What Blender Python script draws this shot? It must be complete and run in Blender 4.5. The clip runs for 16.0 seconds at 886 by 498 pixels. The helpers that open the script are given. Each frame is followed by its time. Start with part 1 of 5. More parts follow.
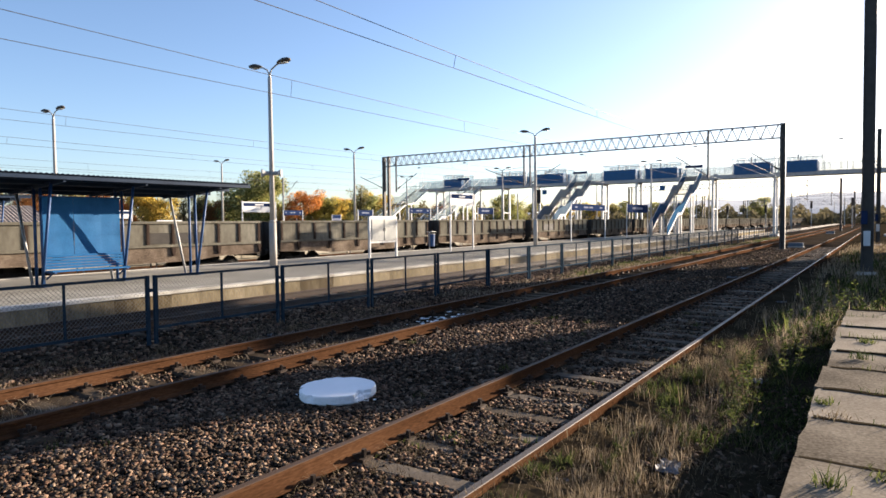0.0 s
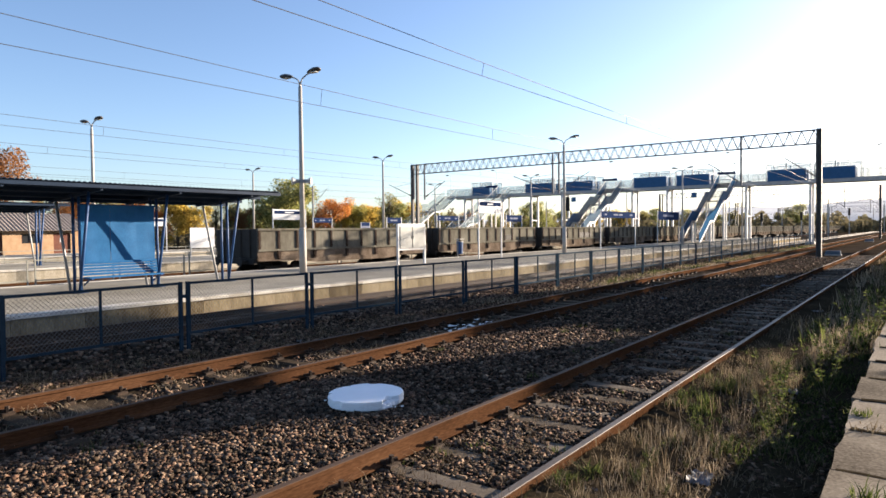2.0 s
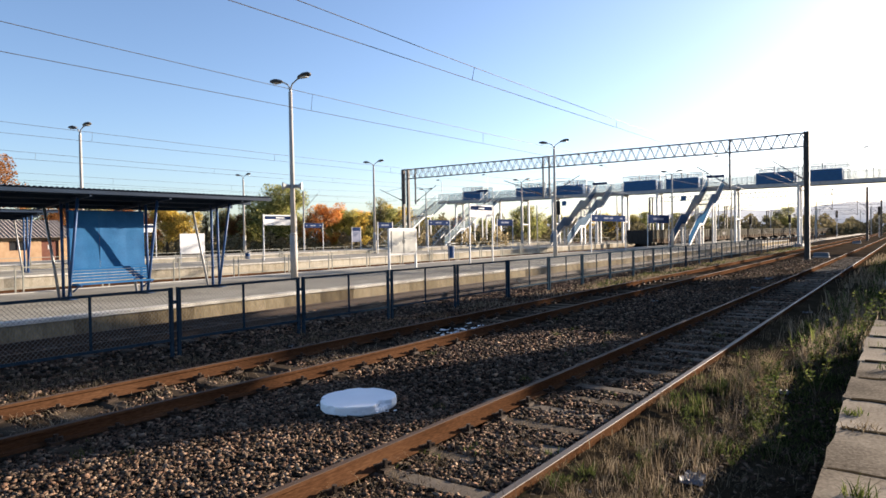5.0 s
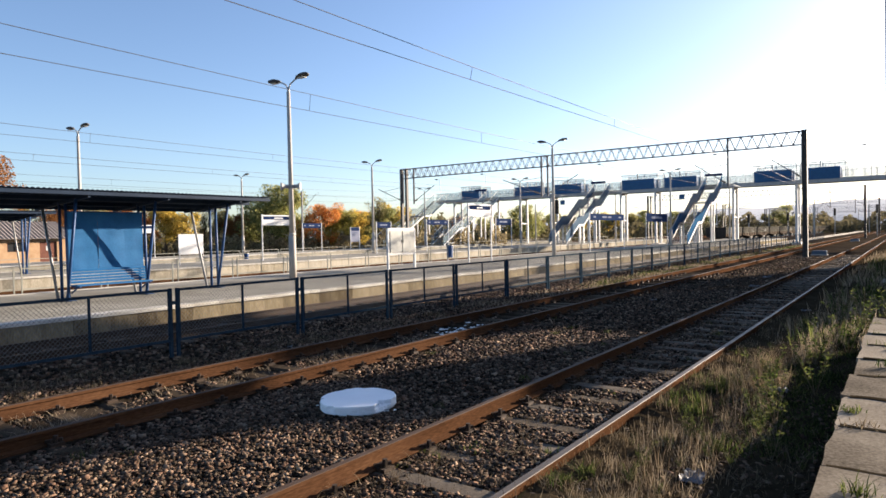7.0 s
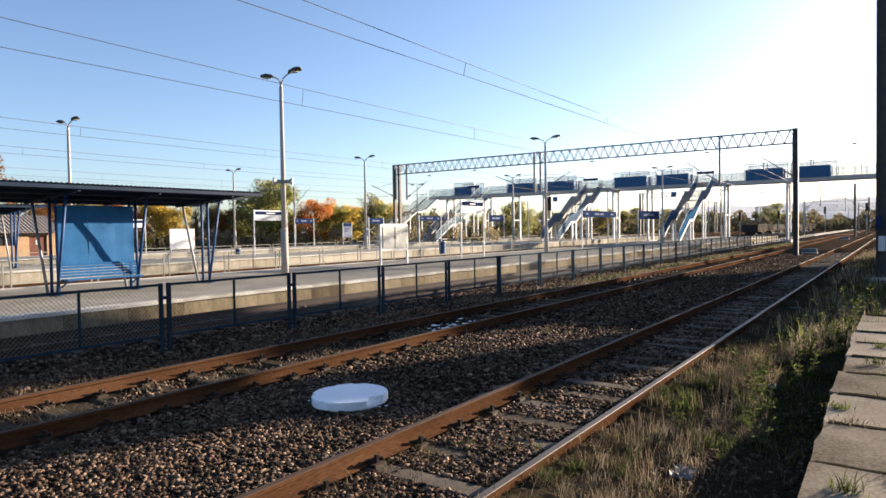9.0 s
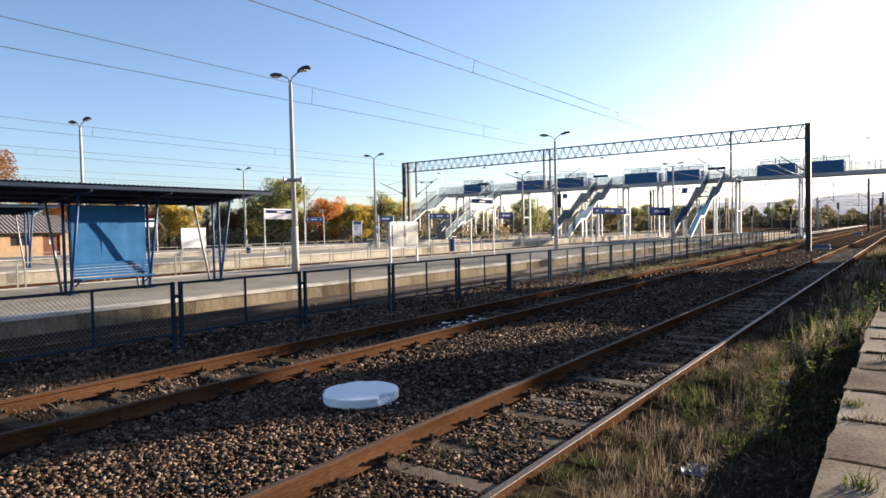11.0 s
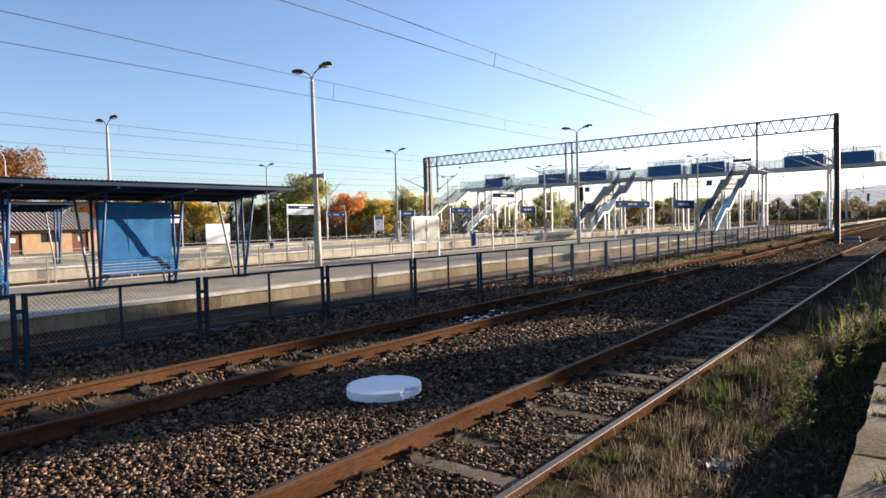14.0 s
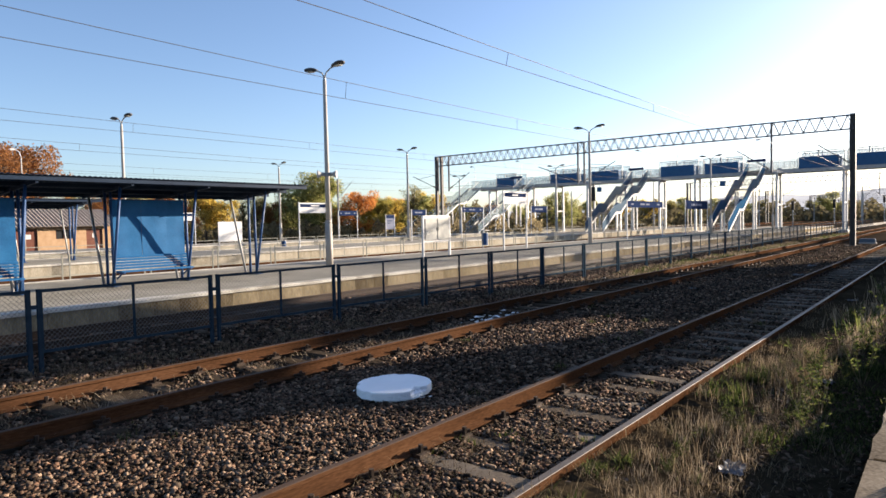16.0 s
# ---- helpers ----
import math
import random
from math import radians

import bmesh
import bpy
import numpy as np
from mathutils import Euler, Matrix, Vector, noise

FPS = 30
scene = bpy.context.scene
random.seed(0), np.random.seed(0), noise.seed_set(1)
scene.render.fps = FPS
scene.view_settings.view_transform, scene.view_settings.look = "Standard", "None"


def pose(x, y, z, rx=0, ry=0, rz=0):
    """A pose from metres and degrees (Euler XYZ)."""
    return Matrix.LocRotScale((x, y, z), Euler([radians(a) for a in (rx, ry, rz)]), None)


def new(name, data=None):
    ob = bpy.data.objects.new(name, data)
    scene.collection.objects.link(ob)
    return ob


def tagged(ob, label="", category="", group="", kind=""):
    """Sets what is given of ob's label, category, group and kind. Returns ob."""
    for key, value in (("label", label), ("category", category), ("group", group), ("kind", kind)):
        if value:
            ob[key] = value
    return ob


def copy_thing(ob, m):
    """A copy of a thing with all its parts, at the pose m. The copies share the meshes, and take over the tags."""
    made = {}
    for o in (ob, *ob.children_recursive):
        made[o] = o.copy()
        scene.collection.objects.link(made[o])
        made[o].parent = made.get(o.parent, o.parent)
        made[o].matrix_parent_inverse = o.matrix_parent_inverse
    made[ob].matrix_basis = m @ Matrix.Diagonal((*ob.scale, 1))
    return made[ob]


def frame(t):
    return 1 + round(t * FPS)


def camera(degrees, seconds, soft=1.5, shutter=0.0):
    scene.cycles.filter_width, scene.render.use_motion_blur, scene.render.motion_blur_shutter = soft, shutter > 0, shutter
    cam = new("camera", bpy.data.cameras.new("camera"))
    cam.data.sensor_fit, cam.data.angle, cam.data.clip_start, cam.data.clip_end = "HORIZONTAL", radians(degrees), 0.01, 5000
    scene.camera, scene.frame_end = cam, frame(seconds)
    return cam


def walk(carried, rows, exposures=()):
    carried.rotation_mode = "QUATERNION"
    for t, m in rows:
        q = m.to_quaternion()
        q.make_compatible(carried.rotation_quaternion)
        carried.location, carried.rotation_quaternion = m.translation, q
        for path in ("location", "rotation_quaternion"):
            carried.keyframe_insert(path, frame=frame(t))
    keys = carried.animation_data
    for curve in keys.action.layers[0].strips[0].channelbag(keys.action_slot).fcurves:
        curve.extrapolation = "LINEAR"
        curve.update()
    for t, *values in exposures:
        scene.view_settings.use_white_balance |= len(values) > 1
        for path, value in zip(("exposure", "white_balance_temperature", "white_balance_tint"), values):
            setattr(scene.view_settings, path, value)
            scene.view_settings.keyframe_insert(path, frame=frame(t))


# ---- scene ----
cam = camera(68.4, 16.0, soft=1.6, shutter=0.12)
PATH = [
    (0, pose(0.002, 0.026, 1.982, 87.67, 0.62, 33.99)),
    (0.5, pose(0.009, 0.030, 1.977, 87.99, 0.41, 34.49)),
    (1, pose(0.004, 0.027, 1.975, 88.18, 0.28, 35.26)),
    (1.5, pose(0.010, 0.023, 1.980, 88.22, 0.43, 35.88)),
    (2, pose(0.014, 0.019, 1.977, 88.36, 0.62, 36.47)),
    (2.5, pose(0.024, 0.012, 1.978, 88.48, 1.58, 36.67)),
    (3, pose(-0.001, 0.012, 1.964, 88.42, 0.91, 36.70)),
    (3.5, pose(0.020, -0.005, 1.969, 89.42, -0.02, 36.67)),
    (4, pose(0.008, -0.009, 1.957, 89.30, 0.49, 36.48)),
    (4.5, pose(0.006, 0.011, 1.962, 88.81, 0.78, 35.84)),
    (7, pose(0.009, 0.001, 1.965, 88.71, 1.21, 35.56)),
    (7.5, pose(0.003, 0.002, 1.965, 88.73, 0.93, 35.59)),
    (8, pose(0.010, -0.005, 1.960, 88.78, 0.82, 35.21)),
    (8.5, pose(0.005, 0.005, 1.962, 88.48, 0.84, 34.82)),
    (11, pose(0.007, 0.000, 1.961, 88.17, 1.22, 35.76)),
    (11.5, pose(0.002, 0.003, 1.962, 88.10, 1.18, 35.91)),
    (12, pose(0.000, -0.000, 1.962, 88.13, 1.05, 36.16)),
    (12.5, pose(0.000, -0.000, 1.960, 87.99, 1.27, 36.55)),
    (13, pose(0.003, -0.002, 1.961, 87.72, 1.37, 36.94)),
    (13.5, pose(-0.001, -0.000, 1.964, 87.63, 1.53, 37.16)),
    (14, pose(0.007, -0.008, 1.963, 87.73, 1.56, 37.64)),
    (14.5, pose(0.010, -0.011, 1.963, 87.69, 1.62, 37.92)),
    (15, pose(0.011, -0.013, 1.962, 87.74, 1.22, 38.19)),
    (15.5, pose(0.002, -0.002, 1.960, 87.67, 1.28, 38.30)),
    (16, pose(-0.003, 0.002, 1.963, 87.68, 1.21, 38.62)),
]
walk(cam, PATH, exposures=((0.0, 1.85, 6430, 15), (2.0, 1.87, 6430, 15), (3.6, 1.90, 6430, 15), (4.0, 1.80, 6430, 15), (4.5, 1.78, 6430, 15), (16.0, 1.75, 6430, 15)))

# ---- world, sun ----
SUN_AZ, SUN_EL = 22.0, 13.0          # degrees to the right of +Y, and above the horizon
world = bpy.data.worlds.new("world")
scene.world = world
world.use_nodes = True
wn = world.node_tree
sky = wn.nodes.new("ShaderNodeTexSky")
sky.sky_type, sky.sun_disc = "NISHITA", False
sky.sun_elevation, sky.sun_rotation = radians(SUN_EL), radians(SUN_AZ)
sky.air_density, sky.dust_density, sky.ozone_density = 0.85, 0.85, 2.5
tint = wn.nodes.new("ShaderNodeVectorMath")
tint.operation = "MULTIPLY"
tint.inputs[1].default_value = (1.02, 1.0, 1.0)
wn.links.new(sky.outputs[0], tint.inputs[0])
wn.links.new(tint.outputs[0], wn.nodes["Background"].inputs[0])
wn.nodes["Background"].inputs[1].default_value = 0.073
sun = new("sun", bpy.data.lights.new("sun", "SUN"))
sun.data.energy, sun.data.angle, sun.data.color = 5.0, radians(0.6), (1.0, 0.86, 0.67)
sd = Vector((math.sin(radians(SUN_AZ)) * math.cos(radians(SUN_EL)), math.cos(radians(SUN_AZ)) * math.cos(radians(SUN_EL)), math.sin(radians(SUN_EL))))
sun.rotation_euler = sd.to_track_quat("Z", "Y").to_euler()


# ---- materials ----
def material(name, cols, rough=0.8, metal=0.0, scale=6.0, fine=60.0, bump=0.2, spread=0.5, island=0.0, objrand=0.0, stretch=(1, 1, 1), spec=0.3, trans=0.0):
    """cols: two or three linear colours mixed by coarse and fine noise; island/objrand: brightness spread piece by piece."""
    m = bpy.data.materials.new(name)
    m.use_nodes = True
    nt = m.node_tree
    N, L = nt.nodes, nt.links
    b = N["Principled BSDF"]
    tc = N.new("ShaderNodeTexCoord")
    mp = N.new("ShaderNodeMapping")
    mp.inputs["Scale"].default_value = stretch
    L.new(tc.outputs["Object"], mp.inputs[0])
    n1, n2 = N.new("ShaderNodeTexNoise"), N.new("ShaderNodeTexNoise")
    n1.inputs["Scale"].default_value, n1.inputs["Detail"].default_value = scale, 6
    n2.inputs["Scale"].default_value, n2.inputs["Detail"].default_value = fine, 3
    L.new(mp.outputs[0], n1.inputs[0]), L.new(mp.outputs[0], n2.inputs[0])
    mix = N.new("ShaderNodeMath")
    mix.operation = "MULTIPLY_ADD"
    mix.inputs[1].default_value = 0.4
    sc = N.new("ShaderNodeMath")
    sc.operation = "MULTIPLY"
    sc.inputs[1].default_value = 0.6
    L.new(n2.outputs[0], mix.inputs[0]), L.new(n1.outputs[0], sc.inputs[0]), L.new(sc.outputs[0], mix.inputs[2])
    fac = mix.outputs[0]
    if island or objrand:
        if island:
            g = N.new("ShaderNodeNewGeometry").outputs["Random Per Island"]
        else:
            g = N.new("ShaderNodeObjectInfo").outputs["Random"]
        a = N.new("ShaderNodeMath")
        a.operation = "MULTIPLY_ADD"
        a.inputs[1].default_value = island or objrand
        o = N.new("ShaderNodeMath")
        o.operation = "SUBTRACT"
        o.inputs[1].default_value = (island or objrand) / 2
        L.new(fac, o.inputs[0]), L.new(g, a.inputs[0]), L.new(o.outputs[0], a.inputs[2])
        fac = a.outputs[0]
    r = N.new("ShaderNodeValToRGB")
    e = r.color_ramp.elements
    lo, hi = 0.5 - spread / 2, 0.5 + spread / 2
    e[0].position, e[1].position = lo, hi
    e[0].color, e[1].color = (*cols[0], 1), (*cols[-1], 1)
    for k in range(1, len(cols) - 1):
        el = e.new(lo + (hi - lo) * k / (len(cols) - 1))
        el.color = (*cols[k], 1)
    L.new(fac, r.inputs[0]), L.new(r.outputs[0], b.inputs["Base Color"])
    b.inputs["Roughness"].default_value, b.inputs["Metallic"].default_value = rough, metal
    b.inputs["Specular IOR Level"].default_value = spec
    if bump:
        bp = N.new("ShaderNodeBump")
        bp.inputs["Strength"].default_value, bp.inputs["Distance"].default_value = bump, 0.02
        L.new(mix.outputs[0], bp.inputs["Height"]), L.new(bp.outputs[0], b.inputs["Normal"])
    if trans:
        t = N.new("ShaderNodeBsdfTranslucent")
        ms = N.new("ShaderNodeMixShader")
        ms.inputs[0].default_value = trans
        L.new(r.outputs[0], t.inputs[0]), L.new(b.outputs[0], ms.inputs[1]), L.new(t.outputs[0], ms.inputs[2])
        L.new(ms.outputs[0], N["Material Output"].inputs[0])
    return m


M = dict(
    stone=material("ballast_stone", [(0.012, 0.0092, 0.0063), (0.034, 0.0215, 0.0138), (0.056, 0.044, 0.0305), (0.077, 0.041, 0.026), (0.090, 0.069, 0.049), (0.143, 0.080, 0.052), (0.23, 0.165, 0.114)], 0.85, scale=3, fine=40, bump=0.3, island=0.95, spread=0.85, spec=0.08),
    ground=material("ballast_ground", [(0.018, 0.014, 0.010), (0.042, 0.032, 0.023), (0.085, 0.068, 0.05)], 0.95, scale=0.5, fine=22, bump=1.0, spread=0.5, spec=0.0),
    soil=material("verge_soil", [(0.014, 0.011, 0.007), (0.034, 0.026, 0.016), (0.065, 0.05, 0.03)], 0.95, scale=0.8, fine=14, bump=0.8, spec=0.0),
    rust=material("rusty_rail_steel", [(0.033, 0.0175, 0.0098), (0.073, 0.036, 0.0188), (0.128, 0.067, 0.036)], 0.9, scale=2, fine=70, bump=0.15, stretch=(1, 0.2, 1), spec=0.0, spread=0.35),
    railtop=material("worn_rail_head", [(0.055, 0.038, 0.026), (0.125, 0.104, 0.084)], 0.55, 0.2, scale=3, fine=60, bump=0.05, stretch=(1, 0.15, 1)),
    railrust=material("dull_rail_head", [(0.048, 0.029, 0.018), (0.095, 0.062, 0.042)], 0.65, 0.1, scale=3, fine=60, bump=0.05, stretch=(1, 0.15, 1), spec=0.1),
    clip=material("dark_rail_clip", [(0.02, 0.013, 0.009), (0.06, 0.035, 0.02)], 0.8, scale=10, bump=0.3),
    sleeper=material("weathered_concrete_sleeper", [(0.042, 0.033, 0.024), (0.102, 0.083, 0.064), (0.165, 0.14, 0.112)], 0.95, scale=3, fine=50, bump=0.4, objrand=0.4, spec=0.02),
    oldsleeper=material("dirt_covered_sleeper", [(0.026, 0.019, 0.013), (0.058, 0.044, 0.031), (0.105, 0.083, 0.06)], 0.95, scale=3, fine=30, bump=0.5, objrand=0.4, spec=0.0),
    pwall=material("stained_platform_concrete", [(0.085, 0.066, 0.040), (0.20, 0.163, 0.103), (0.32, 0.27, 0.182)], 0.95, scale=2.4, fine=30, bump=0.35, objrand=0.25, spread=0.32, stretch=(1, 1, 0.25), spec=0.0),
    asphalt=material("grey_platform_asphalt", [(0.19, 0.176, 0.146), (0.275, 0.26, 0.22), (0.37, 0.35, 0.30)], 0.9, scale=0.5, fine=60, bump=0.25, spec=0.0, spread=0.35),
    edge=material("pale_edge_slab", [(0.31, 0.29, 0.245), (0.47, 0.445, 0.39), (0.58, 0.56, 0.505)], 0.85, scale=2.5, fine=40, bump=0.2, objrand=0.25, spec=0.0, spread=0.35),
    slab=material("old_concrete_slab", [(0.058, 0.045, 0.031), (0.168, 0.139, 0.103), (0.285, 0.243, 0.188)], 0.95, scale=1.1, fine=38, bump=0.4, spread=0.36, objrand=0.2, spec=0.02),
    blue=material("blue_painted_sheet", [(0.0068, 0.066, 0.176), (0.0119, 0.1012, 0.248), (0.0204, 0.132, 0.296)], 0.6, scale=2.0, fine=25, bump=0.06, spec=0.15),
    navy=material("navy_painted_sheet", [(0.026, 0.083, 0.175), (0.042, 0.118, 0.235)], 0.7, scale=2.0, fine=25, bump=0.04, spec=0.1),
    blue2=material("blue_painted_tube", [(0.014, 0.048, 0.135), (0.026, 0.08, 0.20)], 0.5, scale=6, fine=40, bump=0.08, spec=0.25),
    fence=material("dark_blue_fence_paint", [(0.016, 0.027, 0.040), (0.035, 0.058, 0.080)], 0.6, scale=6, fine=50, bump=0.15, spec=0.0),
    wire=material("galvanised_mesh_wire", [(0.12, 0.125, 0.12), (0.22, 0.22, 0.21)], 0.7, 0.0, scale=10, bump=0, spec=0.0),
    roof=material("dark_corrugated_roof", [(0.009, 0.018, 0.036), (0.020, 0.037, 0.066)], 0.6, 0.0, spec=0.1, scale=2, fine=30, bump=0.1),
    galv=material("grey_galvanised_steel", [(0.20, 0.20, 0.20), (0.34, 0.34, 0.33), (0.42, 0.41, 0.39)], 0.55, 0.3, scale=3, fine=40, bump=0.1),
    oldgalv=material("tarnished_fence_steel", [(0.20, 0.20, 0.165), (0.33, 0.325, 0.28)], 0.7, scale=3, fine=40, bump=0.1, spec=0.1),
    palewall=material("pale_platform_concrete", [(0.23, 0.20, 0.142), (0.365, 0.33, 0.26), (0.46, 0.425, 0.35)], 0.95, scale=2.0, fine=30, bump=0.3, objrand=0.2, spread=0.34, stretch=(1, 1, 0.3), spec=0.0),
    white=material("white_painted_steel", [(0.44, 0.44, 0.43), (0.60, 0.60, 0.59)], 0.5, scale=3, fine=30, bump=0.08),
    concrete=material("spun_concrete_pole", [(0.26, 0.24, 0.21), (0.40, 0.37, 0.33), (0.50, 0.47, 0.42)], 0.85, scale=2.5, fine=40, bump=0.15, stretch=(1, 1, 0.4)),
    dark=material("dark_weathered_steel", [(0.042, 0.037, 0.034), (0.09, 0.078, 0.068)], 0.6, 0.2, scale=4, fine=40, bump=0.15),
    wagon=material("grimy_wagon_paint", [(0.060, 0.053, 0.041), (0.130, 0.121, 0.097), (0.215, 0.205, 0.168)], 0.85, spec=0.0, spread=0.5, scale=0.9, fine=9, bump=0.1, stretch=(1, 1, 0.35)),
    wagonrib=material("grimy_wagon_ribs", [(0.022, 0.014, 0.010), (0.052, 0.035, 0.027)], 0.85, spec=0.05, scale=2, fine=20, bump=0.2),
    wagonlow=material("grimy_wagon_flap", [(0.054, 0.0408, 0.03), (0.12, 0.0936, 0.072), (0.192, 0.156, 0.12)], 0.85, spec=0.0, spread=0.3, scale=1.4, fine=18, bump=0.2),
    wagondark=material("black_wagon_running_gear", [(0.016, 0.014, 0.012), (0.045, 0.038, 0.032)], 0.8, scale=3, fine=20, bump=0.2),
    signblue=material("navy_sign_face", [(0.016, 0.0266, 0.0675), (0.024, 0.0399, 0.09)], 0.7, scale=2, bump=0.02, spec=0.0),
    faint=material("faded_lettering", [(0.15, 0.165, 0.225), (0.24, 0.255, 0.315)], 0.7, scale=2, bump=0, spec=0.0),
    beam=material("grey_lattice_steel", [(0.10, 0.10, 0.105), (0.17, 0.17, 0.172)], 0.7, scale=3, fine=40, bump=0.1, spec=0.02),
    signwhite=material("white_sign_face", [(0.50, 0.51, 0.51), (0.64, 0.64, 0.63)], 0.45, scale=2, bump=0.02),
    lens=material("lamp_lens", [(0.35, 0.35, 0.32), (0.5, 0.5, 0.46)], 0.25, scale=4, bump=0),
    foam=material("white_polystyrene", [(0.84, 0.85, 0.85), (0.93, 0.93, 0.92)], 0.8, scale=5, fine=90, bump=0.08),
    litter=material("crumpled_pale_plastic", [(0.085, 0.088, 0.095), (0.15, 0.152, 0.16)], 0.6, scale=12, bump=0.2),
    brick=material("pale_orange_brick", [(0.31, 0.185, 0.105), (0.41, 0.27, 0.16), (0.49, 0.345, 0.215)], 0.9, spec=0.05, scale=2, fine=20, bump=0.3),
    slate=material("grey_corrugated_slate", [(0.13, 0.11, 0.10), (0.27, 0.24, 0.215)], 0.9, spec=0.0, scale=3, fine=30, bump=0.2),
    door=material("brown_door_paint", [(0.10, 0.03, 0.018), (0.16, 0.055, 0.03)], 0.6, scale=3, bump=0.1),
    glass=material("dark_window_glass", [(0.02, 0.022, 0.025), (0.04, 0.042, 0.045)], 0.08, scale=1, bump=0),
    bark=material("tree_bark", [(0.05, 0.038, 0.028), (0.12, 0.095, 0.07)], 0.95, scale=3, fine=18, bump=0.6, stretch=(1, 1, 0.3)),
    green=material("green_leaves", [(0.112, 0.132, 0.042), (0.245, 0.25, 0.085), (0.42, 0.385, 0.145)], 0.7, scale=0.4, fine=2, bump=0, island=0.7, trans=0.6, spec=0.05),
    yellow=material("yellow_leaves", [(0.2604, 0.2001, 0.041), (0.504, 0.3668, 0.08), (0.7308, 0.5336, 0.131)], 0.7, scale=0.4, fine=2, bump=0, island=0.7, trans=0.6, spec=0.05),
    orange=material("orange_leaves", [(0.31, 0.112, 0.032), (0.53, 0.205, 0.056), (0.70, 0.33, 0.10)], 0.7, scale=0.4, fine=2, bump=0, island=0.7, trans=0.6, spec=0.05),
    lime=material("yellow_green_leaves", [(0.21, 0.19, 0.045), (0.40, 0.345, 0.085), (0.58, 0.49, 0.135)], 0.7, scale=0.4, fine=2, bump=0, island=0.7, trans=0.6, spec=0.05),
    bramble=material("dry_brown_undergrowth", [(0.17, 0.135, 0.075), (0.28, 0.225, 0.125), (0.38, 0.31, 0.175)], 0.7, scale=0.4, fine=2, bump=0, island=0.7, trans=0.6, spec=0.05),
    russet=material("russet_leaves", [(0.125, 0.055, 0.023), (0.25, 0.108, 0.040), (0.37, 0.175, 0.066)], 0.7, scale=0.4, fine=2, bump=0, island=0.7, trans=0.6, spec=0.05),
    olive=material("olive_leaves", [(0.105, 0.10, 0.040), (0.21, 0.186, 0.075), (0.33, 0.28, 0.115)], 0.7, scale=0.4, fine=2, bump=0, island=0.7, trans=0.6, spec=0.05),
    shrub=material("brown_olive_shrubs", [(0.088, 0.076, 0.045), (0.145, 0.125, 0.072), (0.21, 0.172, 0.10)], 0.8, scale=0.05, fine=0.6, bump=0, island=0.35, trans=0.35, spec=0.0),
    grass=material("green_weeds", [(0.0145, 0.0245, 0.0068), (0.042, 0.060, 0.0158), (0.096, 0.108, 0.033)], 0.7, scale=1, fine=8, bump=0, island=0.7, trans=0.6, spec=0.05),
    straw=material("dry_grass", [(0.0552, 0.0396, 0.0229), (0.138, 0.103, 0.0616), (0.2484, 0.1978, 0.1276)], 0.8, scale=1, fine=8, bump=0, island=0.7, trans=0.4, spec=0.1),
    palestraw=material("bleached_dry_grass", [(0.1111, 0.0811, 0.0481), (0.2308, 0.178, 0.1166), (0.342, 0.2774, 0.1944)], 0.8, scale=1, fine=8, bump=0, island=0.7, trans=0.4, spec=0.05),
    cable=material("dark_overhead_wire", [(0.05, 0.045, 0.04), (0.09, 0.08, 0.07)], 0.6, 0.3, scale=5, bump=0),
    glazed=material("pale_mesh_screen", [(0.079, 0.1034, 0.1304), (0.1216, 0.1525, 0.1837)], 0.7, scale=2, bump=0, spec=0.02),
    # The air's haze is painted into the hills' pale base colour.
    hill=material("hazy_hill", [(0.34, 0.38, 0.42), (0.41, 0.44, 0.47)], 1.0, scale=0.004, fine=0.03, bump=0),
)


def screen(name, col, clear):
    """A fine see-through mesh or scratched glazing: part painted, part open."""
    m = bpy.data.materials.new(name)
    m.use_nodes = True
    N, L = m.node_tree.nodes, m.node_tree.links
    b = N["Principled BSDF"]
    b.inputs["Base Color"].default_value = (*col, 1)
    b.inputs["Roughness"].default_value, b.inputs["Specular IOR Level"].default_value = 0.9, 0.0
    t, ms, n = N.new("ShaderNodeBsdfTransparent"), N.new("ShaderNodeMixShader"), N.new("ShaderNodeTexNoise")
    r = N.new("ShaderNodeMapRange")
    n.inputs["Scale"].default_value = 1.3
    r.inputs["To Min"].default_value, r.inputs["To Max"].default_value = clear - 0.12, clear + 0.12
    L.new(n.outputs[0], r.inputs["Value"]), L.new(r.outputs[0], ms.inputs[0])
    L.new(b.outputs[0], ms.inputs[1]), L.new(t.outputs[0], ms.inputs[2]), L.new(ms.outputs[0], N["Material Output"].inputs[0])
    return m


# See-through glazing; distant haze is put into its pale, thin colour.
M["haze_screen"] = screen("hazy_glazed_screen", (0.30, 0.40, 0.45), 0.76)
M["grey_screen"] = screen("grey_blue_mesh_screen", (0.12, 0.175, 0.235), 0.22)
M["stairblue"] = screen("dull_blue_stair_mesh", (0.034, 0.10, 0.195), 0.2)


